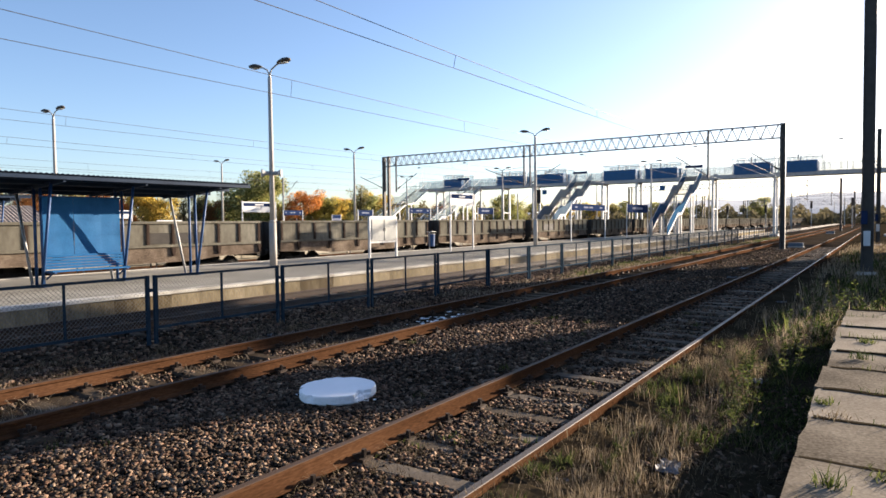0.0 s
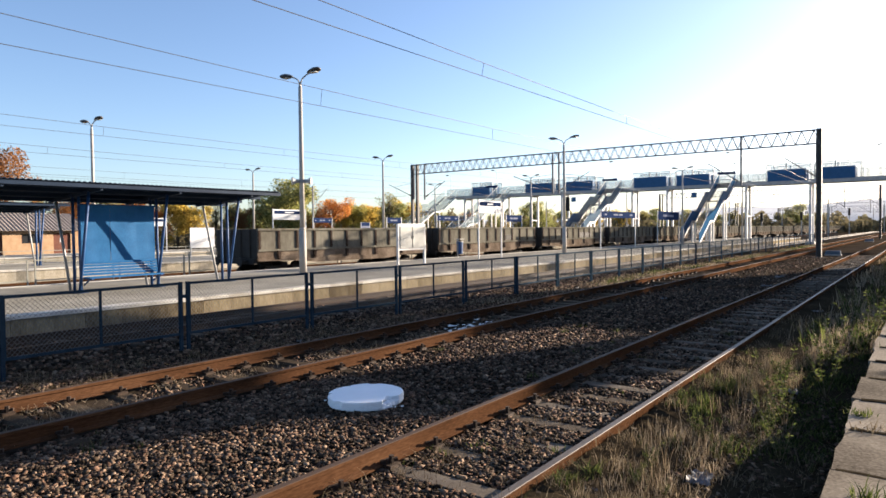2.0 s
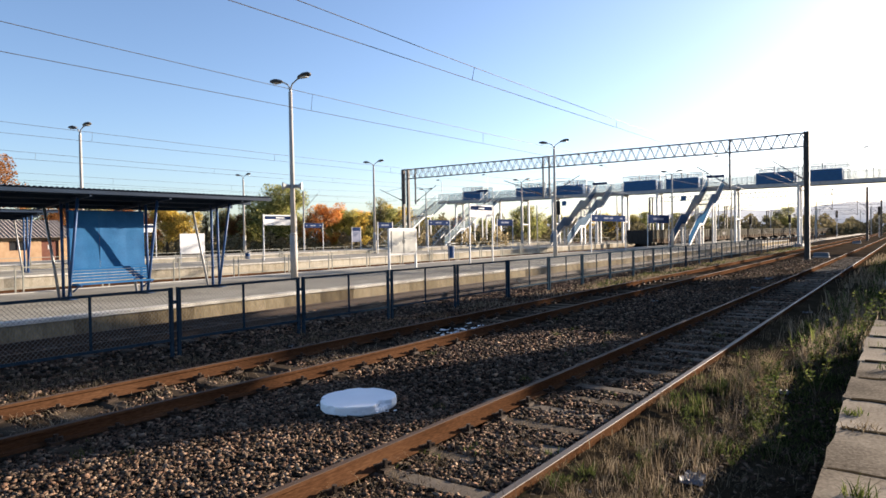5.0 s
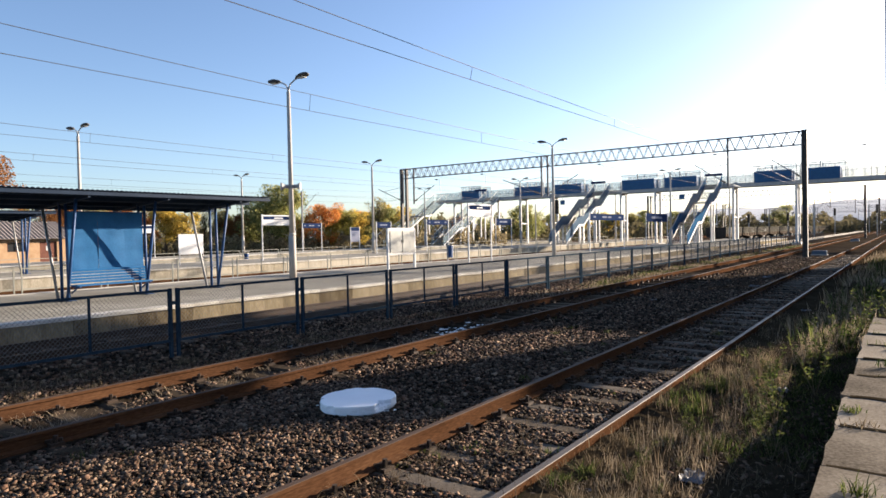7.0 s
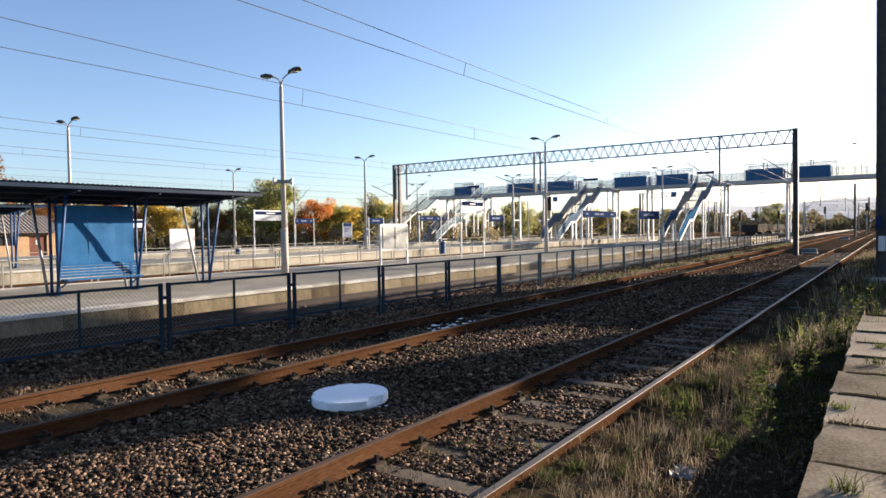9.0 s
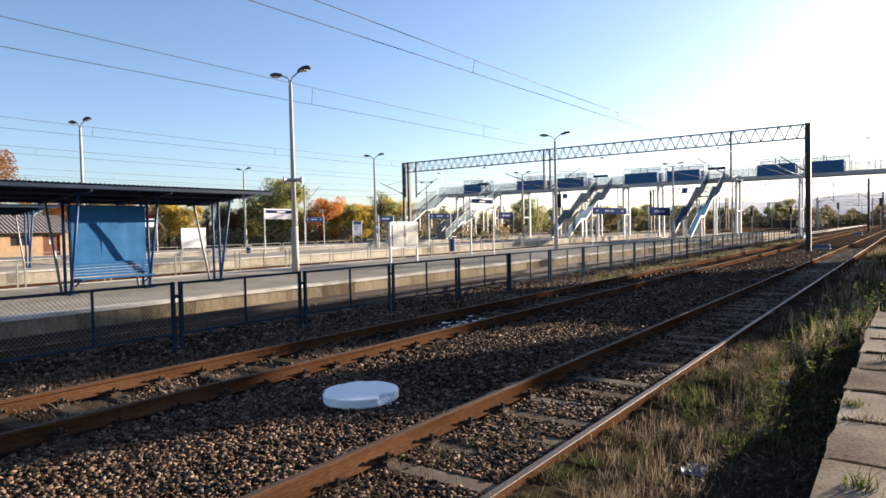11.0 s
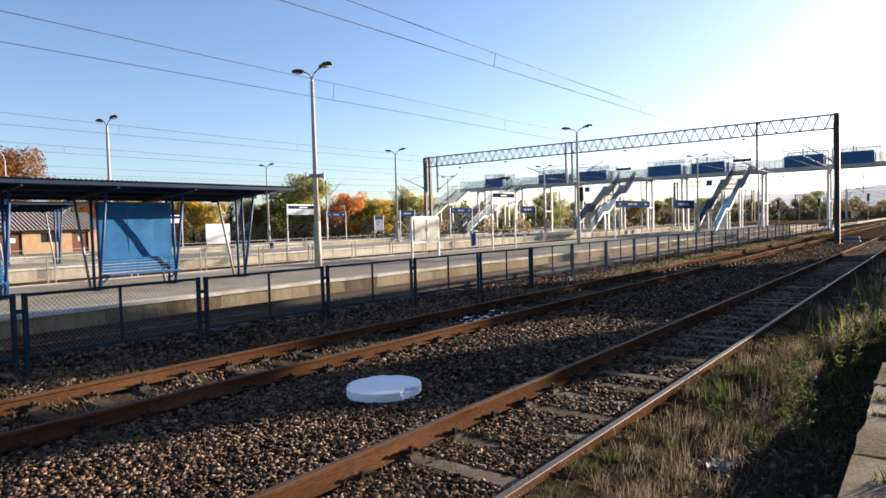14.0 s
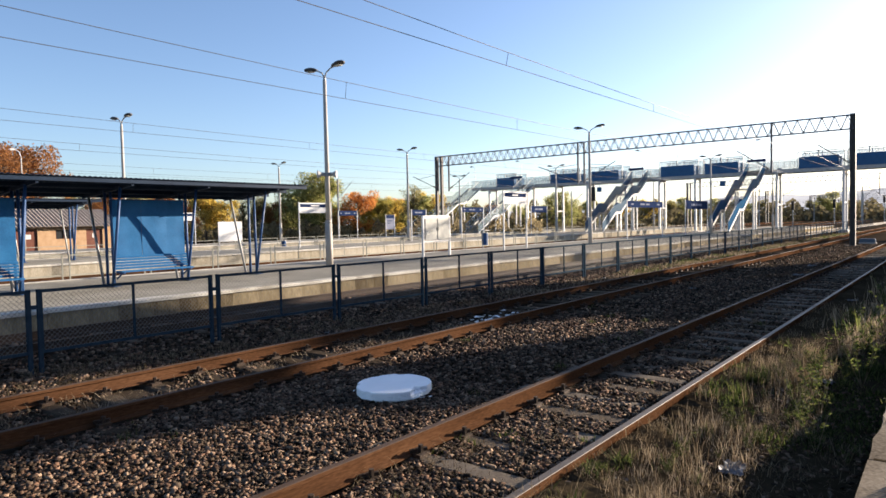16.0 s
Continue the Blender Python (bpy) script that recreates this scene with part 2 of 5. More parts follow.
# ---- builders ----
class Geo:
    """Collects vertices and faces of one mesh."""

    def __init__(self):
        self.v, self.f = [], []

    def add(self, vs, fs):
        n = len(self.v)
        self.v += [tuple(p) for p in vs]
        self.f += [tuple(i + n for i in q) for q in fs]
        return self

    def box(self, x0, x1, y0, y1, z0, z1):
        return self.add([(x0, y0, z0), (x1, y0, z0), (x1, y1, z0), (x0, y1, z0), (x0, y0, z1), (x1, y0, z1), (x1, y1, z1), (x0, y1, z1)],
                        [(0, 3, 2, 1), (4, 5, 6, 7), (0, 1, 5, 4), (1, 2, 6, 5), (2, 3, 7, 6), (3, 0, 4, 7)])

    def bevelled(self, x0, x1, y0, y1, z0, z1, c):
        """A box with its upper edges cut back."""
        lo = [(x0, y0, z0), (x1, y0, z0), (x1, y1, z0), (x0, y1, z0)]
        mi = [(x, y, z1 - c) for x, y, _ in lo]
        hi = [(x0 + c, y0 + c, z1), (x1 - c, y0 + c, z1), (x1 - c, y1 - c, z1), (x0 + c, y1 - c, z1)]
        fs = [(3, 2, 1, 0), (8, 9, 10, 11)]
        for k in range(4):
            a, b = k, (k + 1) % 4
            fs += [(a, b, b + 4, a + 4), (a + 4, b + 4, b + 8, a + 8)]
        return self.add(lo + mi + hi, fs)

    def tube(self, p0, p1, r0, r1=None, n=8, caps=True):
        p0, p1 = Vector(p0), Vector(p1)
        r1 = r0 if r1 is None else r1
        d = (p1 - p0).normalized()
        a = d.orthogonal().normalized()
        b = d.cross(a)
        vs = []
        for p, r in ((p0, r0), (p1, r1)):
            for k in range(n):
                t = 2 * math.pi * (k + 0.5) / n
                vs.append(p + (a * math.cos(t) + b * math.sin(t)) * r)
        fs = [(k, (k + 1) % n, n + (k + 1) % n, n + k) for k in range(n)]
        if caps:
            fs += [tuple(range(n))[::-1], tuple(range(n, 2 * n))]
        return self.add(vs, fs)

    def beam(self, p0, p1, w, h, up=(0, 0, 1)):
        """A square bar from p0 to p1, w across, h along up."""
        p0, p1, up = Vector(p0), Vector(p1), Vector(up)
        d = (p1 - p0).normalized()
        if abs(d.dot(up)) > 0.98:
            up = Vector((0, 1, 0))
        s = d.cross(up).normalized()
        u = s.cross(d).normalized()
        vs = []
        for p in (p0, p1):
            for i, j in ((-1, -1), (1, -1), (1, 1), (-1, 1)):
                vs.append(p + s * i * w / 2 + u * j * h / 2)
        return self.add(vs, [(3, 2, 1, 0), (4, 5, 6, 7), (0, 1, 5, 4), (1, 2, 6, 5), (2, 3, 7, 6), (3, 0, 4, 7)])

    def line(self, pts, r, n=5):
        """A thin rod through a row of points."""
        vs, fs = [], []
        for i, p in enumerate(pts):
            d = (Vector(pts[min(i + 1, len(pts) - 1)]) - Vector(pts[max(i - 1, 0)])).normalized()
            a = d.cross(Vector((1, 0, 0.001))).normalized()
            b = d.cross(a)
            vs += [Vector(p) + (a * math.cos(6.2832 * k / n) + b * math.sin(6.2832 * k / n)) * r for k in range(n)]
        for i in range(len(pts) - 1):
            fs += [(i * n + k, i * n + (k + 1) % n, (i + 1) * n + (k + 1) % n, (i + 1) * n + k) for k in range(n)]
        return self.add(vs, fs)

    def prism(self, outline, axis, a, b):
        """Sweeps a closed outline of pairs along an axis from a to b."""
        n = len(outline)

        def at(p, t):
            return {"x": (t, p[0], p[1]), "y": (p[0], t, p[1]), "z": (p[0], p[1], t)}[axis]
        vs = [at(p, a) for p in outline] + [at(p, b) for p in outline]
        fs = [(k, (k + 1) % n, n + (k + 1) % n, n + k) for k in range(n)] + [tuple(range(n))[::-1], tuple(range(n, 2 * n))]
        return self.add(vs, fs)

    def mesh(self, name, mat, smooth=False):
        me = bpy.data.meshes.new(name)
        me.from_pydata(self.v, [], self.f)
        bm = bmesh.new()
        bm.from_mesh(me)
        if len(bm.faces) < 4000:
            bmesh.ops.recalc_face_normals(bm, faces=bm.faces)
        bm.to_mesh(me)
        bm.free()
        me.materials.append(mat)
        if smooth:
            me.polygons.foreach_set("use_smooth", [True] * len(me.polygons))
        return me


def thing(name, at, label, category, group="", kind="", turn=0):
    ob = new(name)
    ob.matrix_basis = pose(*at, 0, 0, turn)
    ob.empty_display_size = 0.2
    return tagged(ob, label, category, group, kind)


def part(name, geo, mat, parent, label="", at=None, bevel=0.0, smooth=False):
    me = geo.mesh(name, mat, smooth) if isinstance(geo, Geo) else geo
    ob = new(name, me)
    ob.parent = parent
    if at is not None:
        ob.matrix_basis = at if isinstance(at, Matrix) else Matrix.Translation(at)
    if bevel:
        b = ob.modifiers.new("bevel", "BEVEL")
        b.width, b.segments, b.limit_method = bevel, 2, "ANGLE"
    if label:
        tagged(ob, label)
    return ob


def solo(name, geo, mat, label, category, kind="", group="", at=None, smooth=False):
    """A thing that is one plain mesh."""
    me = geo.mesh(name, mat, smooth) if isinstance(geo, Geo) else geo
    ob = new(name, me)
    if at is not None:
        ob.matrix_basis = at if isinstance(at, Matrix) else Matrix.Translation(at)
    return tagged(ob, label, category, group, kind)


def cloud(name, verts, faces, mat, label, category, kind="stuff", parent=None):
    """One mesh out of numpy arrays of triangles."""
    me = bpy.data.meshes.new(name)
    nv, nf = len(verts), len(faces)
    me.vertices.add(nv)
    me.vertices.foreach_set("co", np.asarray(verts, np.float32).ravel())
    me.loops.add(nf * 3)
    me.loops.foreach_set("vertex_index", np.asarray(faces, np.int32).ravel())
    me.polygons.add(nf)
    me.polygons.foreach_set("loop_start", np.arange(0, nf * 3, 3, dtype=np.int32))
    me.update(calc_edges=True)
    me.materials.append(mat)
    ob = new(name, me)
    if parent:
        ob.parent = parent
    if label:
        tagged(ob, label, category, "", kind)
    elif kind:
        tagged(ob, kind=kind)
    return ob


rng = np.random.default_rng(7)


# ---- ground ----
TRACKS = [(-3.26, 0.0), (-8.15, 0.0), (-13.5, 0.0), (-25.75, -0.3), (-30.7, -0.1), (-41.3, -0.05), (-48.0, -0.05), (-58.6, -0.05)]
SLEEPER_STEP, SLEEPER_Y = 0.675, 0.445      # spacing of the sleepers and the place of one of them


def axis_steps(lo, hi, step, far):
    inner = list(np.arange(lo, hi + 0.01, step))
    out, d = [], step
    x = hi
    while x < far:
        d *= 1.5
        x += d
        out.append(x)
    low, x, d = [], lo, step
    while x > -far:
        d *= 1.5
        x -= d
        low.append(x)
    return low[::-1] + inner + out


def ground_height(x, y):
    h = -0.235 + 0.03 * noise.noise((x * 0.5, y * 0.5, 0.0))
    if -29 < x < -23:
        h -= 0.3 * min(1, (x + 29) / 1.0, (-23 - x) / 1.0)
    if x > -3.0:
        h += 0.11 * min(1, (x + 3.0) / 0.8)
    return h


def build_ground():
    xs, ys = axis_steps(-64.0, 10.0, 0.5, 4200), axis_steps(-14.0, 70.0, 1.0, 4200)
    g = Geo()
    g.v = [(x, y, ground_height(x, y)) for y in ys for x in xs]
    n = len(xs)
    g.f = [(j * n + i, j * n + i + 1, (j + 1) * n + i + 1, (j + 1) * n + i) for j in range(len(ys) - 1) for i in range(n - 1)]
    ob = solo("ground", g, M["ground"], "dark brown crushed-stone ballast bed with thin weeds", "ground", "structure")
    # weedy soil far off the tracks
    me = ob.data
    me.materials.append(M["soil"])
    for p in me.polygons:
        c = p.center
        if c.x > -2.3 or c.x < -62 or c.y > 260:
            p.material_index = 1
    return ob


def stones(x0, x1, y0, y1, count, size, seed, floor=-0.235, keep=None):
    """Irregular sharp-cornered stones scattered over a rectangle."""
    r = np.random.default_rng(seed)
    cube = np.array([(-1, -1, -1), (1, -1, -1), (1, 1, -1), (-1, 1, -1), (-1, -1, 1), (1, -1, 1), (1, 1, 1), (-1, 1, 1)]) * 0.62
    tri = np.array([(4, 5, 6), (4, 6, 7), (0, 1, 5), (0, 5, 4), (1, 2, 6), (1, 6, 5), (2, 3, 7), (2, 7, 6), (3, 0, 4), (3, 4, 7)])
    c = np.stack([r.uniform(x0, x1, count), r.uniform(y0, y1, count), np.zeros(count)], 1)
    if keep is not None:
        c = c[keep(c)]
    m = len(c)
    c[:, 2] = floor + r.uniform(0.0, 0.05, m)
    s = size * r.uniform(0.55, 1.45, (m, 1, 1)) * r.uniform(0.5, 1.35, (m, 1, 3)) * np.array([1.4, 0.95, 0.62])
    v = cube[None] * (1 + r.uniform(-0.5, 0.42, (m, 8, 3))) * s
    a, b = r.uniform(0, 6.28, m), r.uniform(-1.1, 1.1, m)
    ca, sa, cb, sb = np.cos(a), np.sin(a), np.cos(b), np.sin(b)
    x, y, z = v[..., 0], v[..., 1], v[..., 2]
    y, z = y * cb[:, None] - z * sb[:, None], y * sb[:, None] + z * cb[:, None]
    x, y = x * ca[:, None] - y * sa[:, None], x * sa[:, None] + y * ca[:, None]
    v = np.stack([x, y, z], -1) + c[:, None, :]
    f = tri[None] + (np.arange(m) * 8)[:, None, None]
    return v.reshape(-1, 3), f.reshape(-1, 3)


def in_view(c):
    ang = np.degrees(np.arctan2(-c[:, 0], c[:, 1]))
    d = np.hypot(c[:, 0], c[:, 1])
    near_rail = np.zeros(len(c), bool)
    for x, z in TRACKS[:3]:
        for sgn in (-0.75, 0.75):
            near_rail |= np.abs(c[:, 0] - x - sgn) < 0.10
    for x, z in TRACKS[:2]:
        # the middle of each sleeper is mostly swept clear
        d0 = np.abs((c[:, 1] - SLEEPER_Y + SLEEPER_STEP / 2) % SLEEPER_STEP - SLEEPER_STEP / 2)
        near_rail |= (np.abs(c[:, 0] - x) < 0.95) & (d0 < 0.12) & (np.sin(c[:, 0] * 2.9 + np.floor((c[:, 1] - SLEEPER_Y + SLEEPER_STEP / 2) / SLEEPER_STEP) * 2.3) + 0.5 * np.sin(c[:, 0] * 91.7 + c[:, 1] * 57.3) < (0.25 if x > -5 else -0.8))
    # the second track's bed is mostly dirt and straw
    x2, z2 = TRACKS[1]
    near_rail |= (np.abs(c[:, 0] - x2) < 0.66) & (np.sin(c[:, 0] * 71.3 + c[:, 1] * 43.7) + np.sin(c[:, 0] * 3.1 + c[:, 1] * 2.3) > -0.5)
    return (ang > -3) & (ang < 78) & (d > 3.0) & ~near_rail & (c[:, 1] > -1.0)


def build_stones():
    v, f = stones(-12.4, -1.9, -10, 1.2, 6000, 0.034, 8, floor=-0.225, keep=lambda c: ~in_view(c) & (np.abs(np.abs(c[:, 0] + 3.26) - 0.75) > 0.1) & (np.abs(np.abs(c[:, 0] + 8.15) - 0.75) > 0.1))
    cloud("ballast_stones", v, f, M["stone"], "loose brown and grey crushed-stone track ballast", "ballast")
    for k, (x0, x1, y0, y1, n, s, sd) in enumerate([(-7.2, -2.0, -0.5, 7, 62000, 0.0215, 1), (-10.8, -2.2, -0.5, 13, 52000, 0.0245, 2), (-12.4, -2.2, 9, 24, 26000, 0.027, 3), (-12.4, -2.2, 22, 55, 9000, 0.032, 4), (-15.1, -10.5, 2.5, 30, 17000, 0.036, 5), (-2.4, -1.7, 2.0, 12, 900, 0.03, 6), (-1.75, -0.52, 3.2, 9.0, 1500, 0.018, 7)]):
        v, f = stones(x0, x1, y0, y1, n, s, sd, floor=-0.145 if x0 > -2 else -0.225, keep=in_view)
        cloud("ballast_stones", v, f, M["stone"], "loose brown and grey crushed-stone track ballast", "ballast")


# ---- tracks ----
RAIL = [(-0.075, -0.172), (0.075, -0.172), (0.075, -0.160), (0.012, -0.135), (0.010, -0.045), (0.036, -0.036), (0.036, -0.004), (-0.036, -0.004), (-0.036, -0.036), (-0.010, -0.045), (-0.012, -0.135), (-0.075, -0.160)]
HEAD = [(-0.036, -0.004), (0.036, -0.004), (0.031, 0.0), (-0.031, 0.0)]


def rail_mesh(y0, y1, cut):
    g = Geo()
    y = y0
    while y < y1:
        g.prism(RAIL, "y", y, min(y + cut, y1))
        y += cut
    h = Geo().prism(HEAD, "y", y0, y1)
    return g.mesh("rail", M["rust"]), h.mesh("running_surface", M["railtop"]), h.mesh("running_surface", M["railrust"])


def build_tracks():
    sleeper = Geo()
    sleeper.bevelled(-1.25, 1.25, -0.13, 0.13, -0.36, -0.174, 0.03)
    sm, sm_old = sleeper.mesh("sleeper", M["sleeper"]), sleeper.mesh("sleeper", M["oldsleeper"])
    c = Geo().box(0.070, 0.165, -0.07, 0.07, -0.185, -0.140).box(0.055, 0.115, -0.045, 0.045, -0.145, -0.105).tube((0.115, 0, -0.14), (0.115, 0, -0.065), 0.026, n=6).beam((0.04, -0.07, -0.125), (0.14, 0.06, -0.110), 0.04, 0.03)
    cm = c.mesh("rail_clip", M["clip"])
    rm, shiny, dull = rail_mesh(-40, 700, 370)
    # The third track's rails take a darker colour that stands in for shade.
    rm_shaded = rm.copy()
    rm_shaded.materials[0] = M["clip"]
    for k, (x, z) in enumerate(TRACKS):
        tr = thing("railway_track", (x, 0, z), "rust-brown steel rails on concrete sleepers in ballast", "railway track", "station tracks", "structure")
        for sgn in (-0.75, 0.75):
            r = part("rail", rm_shaded if k == 2 else rm, None, tr, at=(sgn, 0, 0))
            bright = k == 0 and sgn > 0
            part("running_surface", shiny if bright else dull, None, r, "worn bright rail head" if bright else "dull rail head")
        if k < 2:
            for j in range(-18, 84):
                y = SLEEPER_Y + SLEEPER_STEP * j + rng.uniform(-0.02, 0.02)
                s = part("sleeper", sm_old if k else sm, None, tr, at=pose(rng.uniform(-0.02, 0.02), y, rng.uniform(-0.034, 0.002), 0, rng.uniform(-0.5, 0.5), rng.uniform(-1.2, 1.2)))
                if -8 < j < 48:
                    for sgn in (-0.75, 0.75):
                        for side in (0, 180):
                            part("rail_clip", cm, None, s, at=pose(sgn, 0, 0, 0, 0, side))
        elif k == 2:
            for j in range(60):
                part("sleeper", sm, None, tr, at=(0, 6 + SLEEPER_STEP * j, 0))


# ---- platforms ----
def build_platform(name, x_edge, x_back, z, y0, y1, piece, label, rows, face):
    """A platform between two edges: paved top, edge slabs on its front, upright wall pieces under them."""
    p = thing(name, (0, 0, 0), label, "platform", "station platforms", "structure")
    g = Geo().box(x_back + 0.25, x_edge - 0.36, y0, y1, -0.6, z - 0.02)
    part("paving", g, M["asphalt"], p, "grey worn asphalt")
    wall = Geo().box(-0.10, 0.0, 0.004, piece - 0.004, -0.8, z - 0.085).mesh("wall_panel", face)
    slab = Geo().bevelled(-0.355, 0.035, 0.003, piece - 0.003, z - 0.085, z, 0.012).mesh("edge_slab", M["edge"])
    n = int((y1 - y0) / piece)
    for k in range(n):
        y = y0 + k * piece
        if k < rows:
            part("wall_panel", wall, None, p, at=(x_edge - 0.02 + rng.uniform(-0.006, 0.006), y, 0))
            part("edge_slab", slab, None, p, at=pose(x_edge, y, rng.uniform(-0.008, 0.008), rng.uniform(-0.3, 0.3), 0, 0))
    yr = y0 + rows * piece
    if yr < y1:
        part("far_wall", Geo().box(x_edge - 0.12, x_edge - 0.02, yr, y1, -0.8, z - 0.085), face, p)
        part("far_edge", Geo().box(x_edge - 0.355, x_edge + 0.03, yr, y1, z - 0.085, z), M["edge"], p)
    part("back_wall", Geo().box(x_back, x_back + 0.25, y0, y1, -0.8, z - 0.004), M["edge"], p)
    # uneven patches of repair in the paving
    for k in range(7):
        yy, xx = rng.uniform(3, 70), rng.uniform(x_back + 1, x_edge - 2.5)
        part("paving_patch", Geo().box(xx, xx + rng.uniform(0.6, 1.6), yy, yy + rng.uniform(1, 4), z - 0.03, z - 0.016), M["asphalt"], p, "newer asphalt patch")
    return p


# ---- loading ramp of old slabs on which the camera stands ----
def build_ramp():
    ramp = thing("loading_ramp", (0, 0, 0), "cracked old concrete loading ramp with grass in its joints", "ramp", kind="structure")
    part("ramp_body", Geo().box(-0.40, 7.5, -9.0, 13.4, -0.6, 0.30), M["slab"], ramp)
    y = -8.9
    k = 0
    while y < 13.2:
        w = 1.06
        x = -0.49 + rng.uniform(-0.03, 0.02)
        for col in range(3):
            g = Geo()
            x1 = x + (1.48 if col == 0 else 1.5)
            # ragged slab with worn corners
            out = []
            for ax, ay, bx, by in ((x, y + 0.012, x1 - 0.012, y + 0.012), (x1 - 0.012, y + 0.012, x1 - 0.012, y + w - 0.012), (x1 - 0.012, y + w - 0.012, x, y + w - 0.012), (x, y + w - 0.012, x, y + 0.012)):
                for t in (0.0, 0.08, 0.3, 0.55, 0.8, 0.93):
                    j = 0.022 if t in (0.0,) else 0.012
                    out.append((ax + (bx - ax) * t + rng.uniform(-j, j), ay + (by - ay) * t + rng.uniform(-j, j)))
            tilt = pose(0, 0, rng.uniform(-0.014, 0.006), rng.uniform(-0.08, 0.08), rng.uniform(-0.3, 0.3), 0)
            if rng.uniform() < 0.45:
                # broken across: two pieces along a ragged crack
                u, q = rng.uniform(0.25, 0.75), rng.uniform(-0.3, 0.3)
                crack = [(x + (x1 - x) * (u + q * (t - 0.5)) + rng.uniform(-0.03, 0.03), y + 0.02 + (w - 0.04) * t) for t in (0, 0.2, 0.4, 0.6, 0.8, 1.0)]
                left = [(x + 0.01, y + 0.02)] + [(a - 0.004, e) for a, e in crack] + [(x, y + w - 0.02), (x + rng.uniform(-0.012, 0.012), y + w * 0.5)]
                right = [(a + 0.004, e) for a, e in crack[::-1]] + [(x1 - 0.012, y + 0.02), (x1 - 0.012, y + w - 0.02)]
                part("slab", Geo().prism(left, "z", 0.26, 0.40), M["slab"], ramp, at=tilt)
                part("slab", Geo().prism(right, "z", 0.26, 0.396), M["slab"], ramp, at=tilt)
            else:
                part("slab", g.prism(out, "z", 0.26, 0.40), M["slab"], ramp, at=tilt)
            x = x1
        # dirt gathered in the joint
        n = 26
        lo, hi = [], []
        for i in range(n + 1):
            xx = -0.44 + 3.6 * i / n
            wide = 0.02 + 0.09 * max(0.0, noise.noise((xx * 1.7, y * 3.1, 5.0)) + 0.25)
            lo.append((xx, y + w - rng.uniform(0.1, 1.0) * wide))
            hi.append((xx, y + w + rng.uniform(0.1, 1.0) * wide))
        part("joint_dirt", Geo().prism(lo + hi[::-1], "z", 0.30, 0.4035), M["soil"], ramp, "dark soil in a joint")
        y += w
        k += 1


# ---- fences ----
def build_near_fence():
    f = thing("platform_fence", (-11.0, 0, 0), "dark blue steel fence with chain-link mesh panels", "fence", "fences between tracks")
    post = Geo().beam((0, 0, -0.45), (0, 0, 1.08), 0.055, 0.055).mesh("post", M["fence"])
    stay = Geo().beam((0, 0, 0.12), (0, 0, 1.04), 0.035, 0.035).mesh("stay", M["fence"])
    L, z0, z1 = 2.86, 0.12, 1.05
    fr = Geo()
    for a, b in (((0, 0, z0), (0, L, z0)), ((0, 0, z1), (0, L, z1)), ((0, 0, z0), (0, 0, z1)), ((0, L, z0), (0, L, z1))):
        fr.beam(a, b, 0.045, 0.045)
    fm = fr.mesh("panel_frame", M["fence"])
    w = Geo()
    step, hgt = 0.075, z1 - z0
    k = -hgt
    while k < L:
        for sgn in (1, -1):
            s0, s1 = max(k, 0), min(k + hgt, L)
            za, zb = (s0 - k), (s1 - k)
            if sgn < 0:
                za, zb = hgt - za, hgt - zb
            w.beam((0.003 * sgn, s0, z0 + za), (0.003 * sgn, s1, z0 + zb), 0.0042, 0.0042, up=(1, 0, 0))
        k += step
    wm = w.mesh("chain_link", M["wire"])
    y, k = 0.75, 0
    while y < 118:
        for dy in (-0.072, 0.072):
            part("post", post, None, f, at=(0, y + dy, 0))
        if y < 30:
            part("post_tie", Geo().box(-0.02, 0.02, -0.06, 0.06, 0.78, 0.84), M["fence"], f, at=(0, y, 0))
        part("panel_frame", fm, None, f, at=(0, y + 0.095, 0))
        part("stay", stay, None, f, at=(0, y + 1.52, 0))
        if y < 62:
            part("chain_link", wm, None, f, at=(0, y + 0.10, 0))
        y += 3.045


def build_pale_fence(x, z, y0, y1, pitch, h):
    f = thing("railing_fence", (x, 0, z), "weathered grey steel fence of framed panels between tracks", "fence", "fences between tracks")
    w = pitch - 0.28
    post = Geo().beam((0, 0, -0.3), (0, 0, h), 0.05, 0.05).mesh("post", M["oldgalv"])
    rail = Geo().beam((0, 0.03, h - 0.03), (0, w - 0.03, h - 0.03), 0.04, 0.04).mesh("top_rail", M["oldgalv"])
    low = Geo().beam((0, 0.03, 0.22), (0, w - 0.03, 0.22), 0.04, 0.045).mesh("bottom_rail", M["oldgalv"])
    stay = Geo().beam((0, 0, 0.24), (0, 0, h - 0.05), 0.03, 0.03).mesh("stay", M["oldgalv"])
    y = y0
    while y < y1:
        part("post", post, None, f, at=(0, y, 0))
        part("post", post, None, f, at=(0, y + w, 0))
        part("top_rail", rail, None, f, at=(0, y, 0))
        part("bottom_rail", low, None, f, at=(0, y, 0))
        part("stay", stay, None, f, at=(0, y + w / 2, 0))
        y += pitch


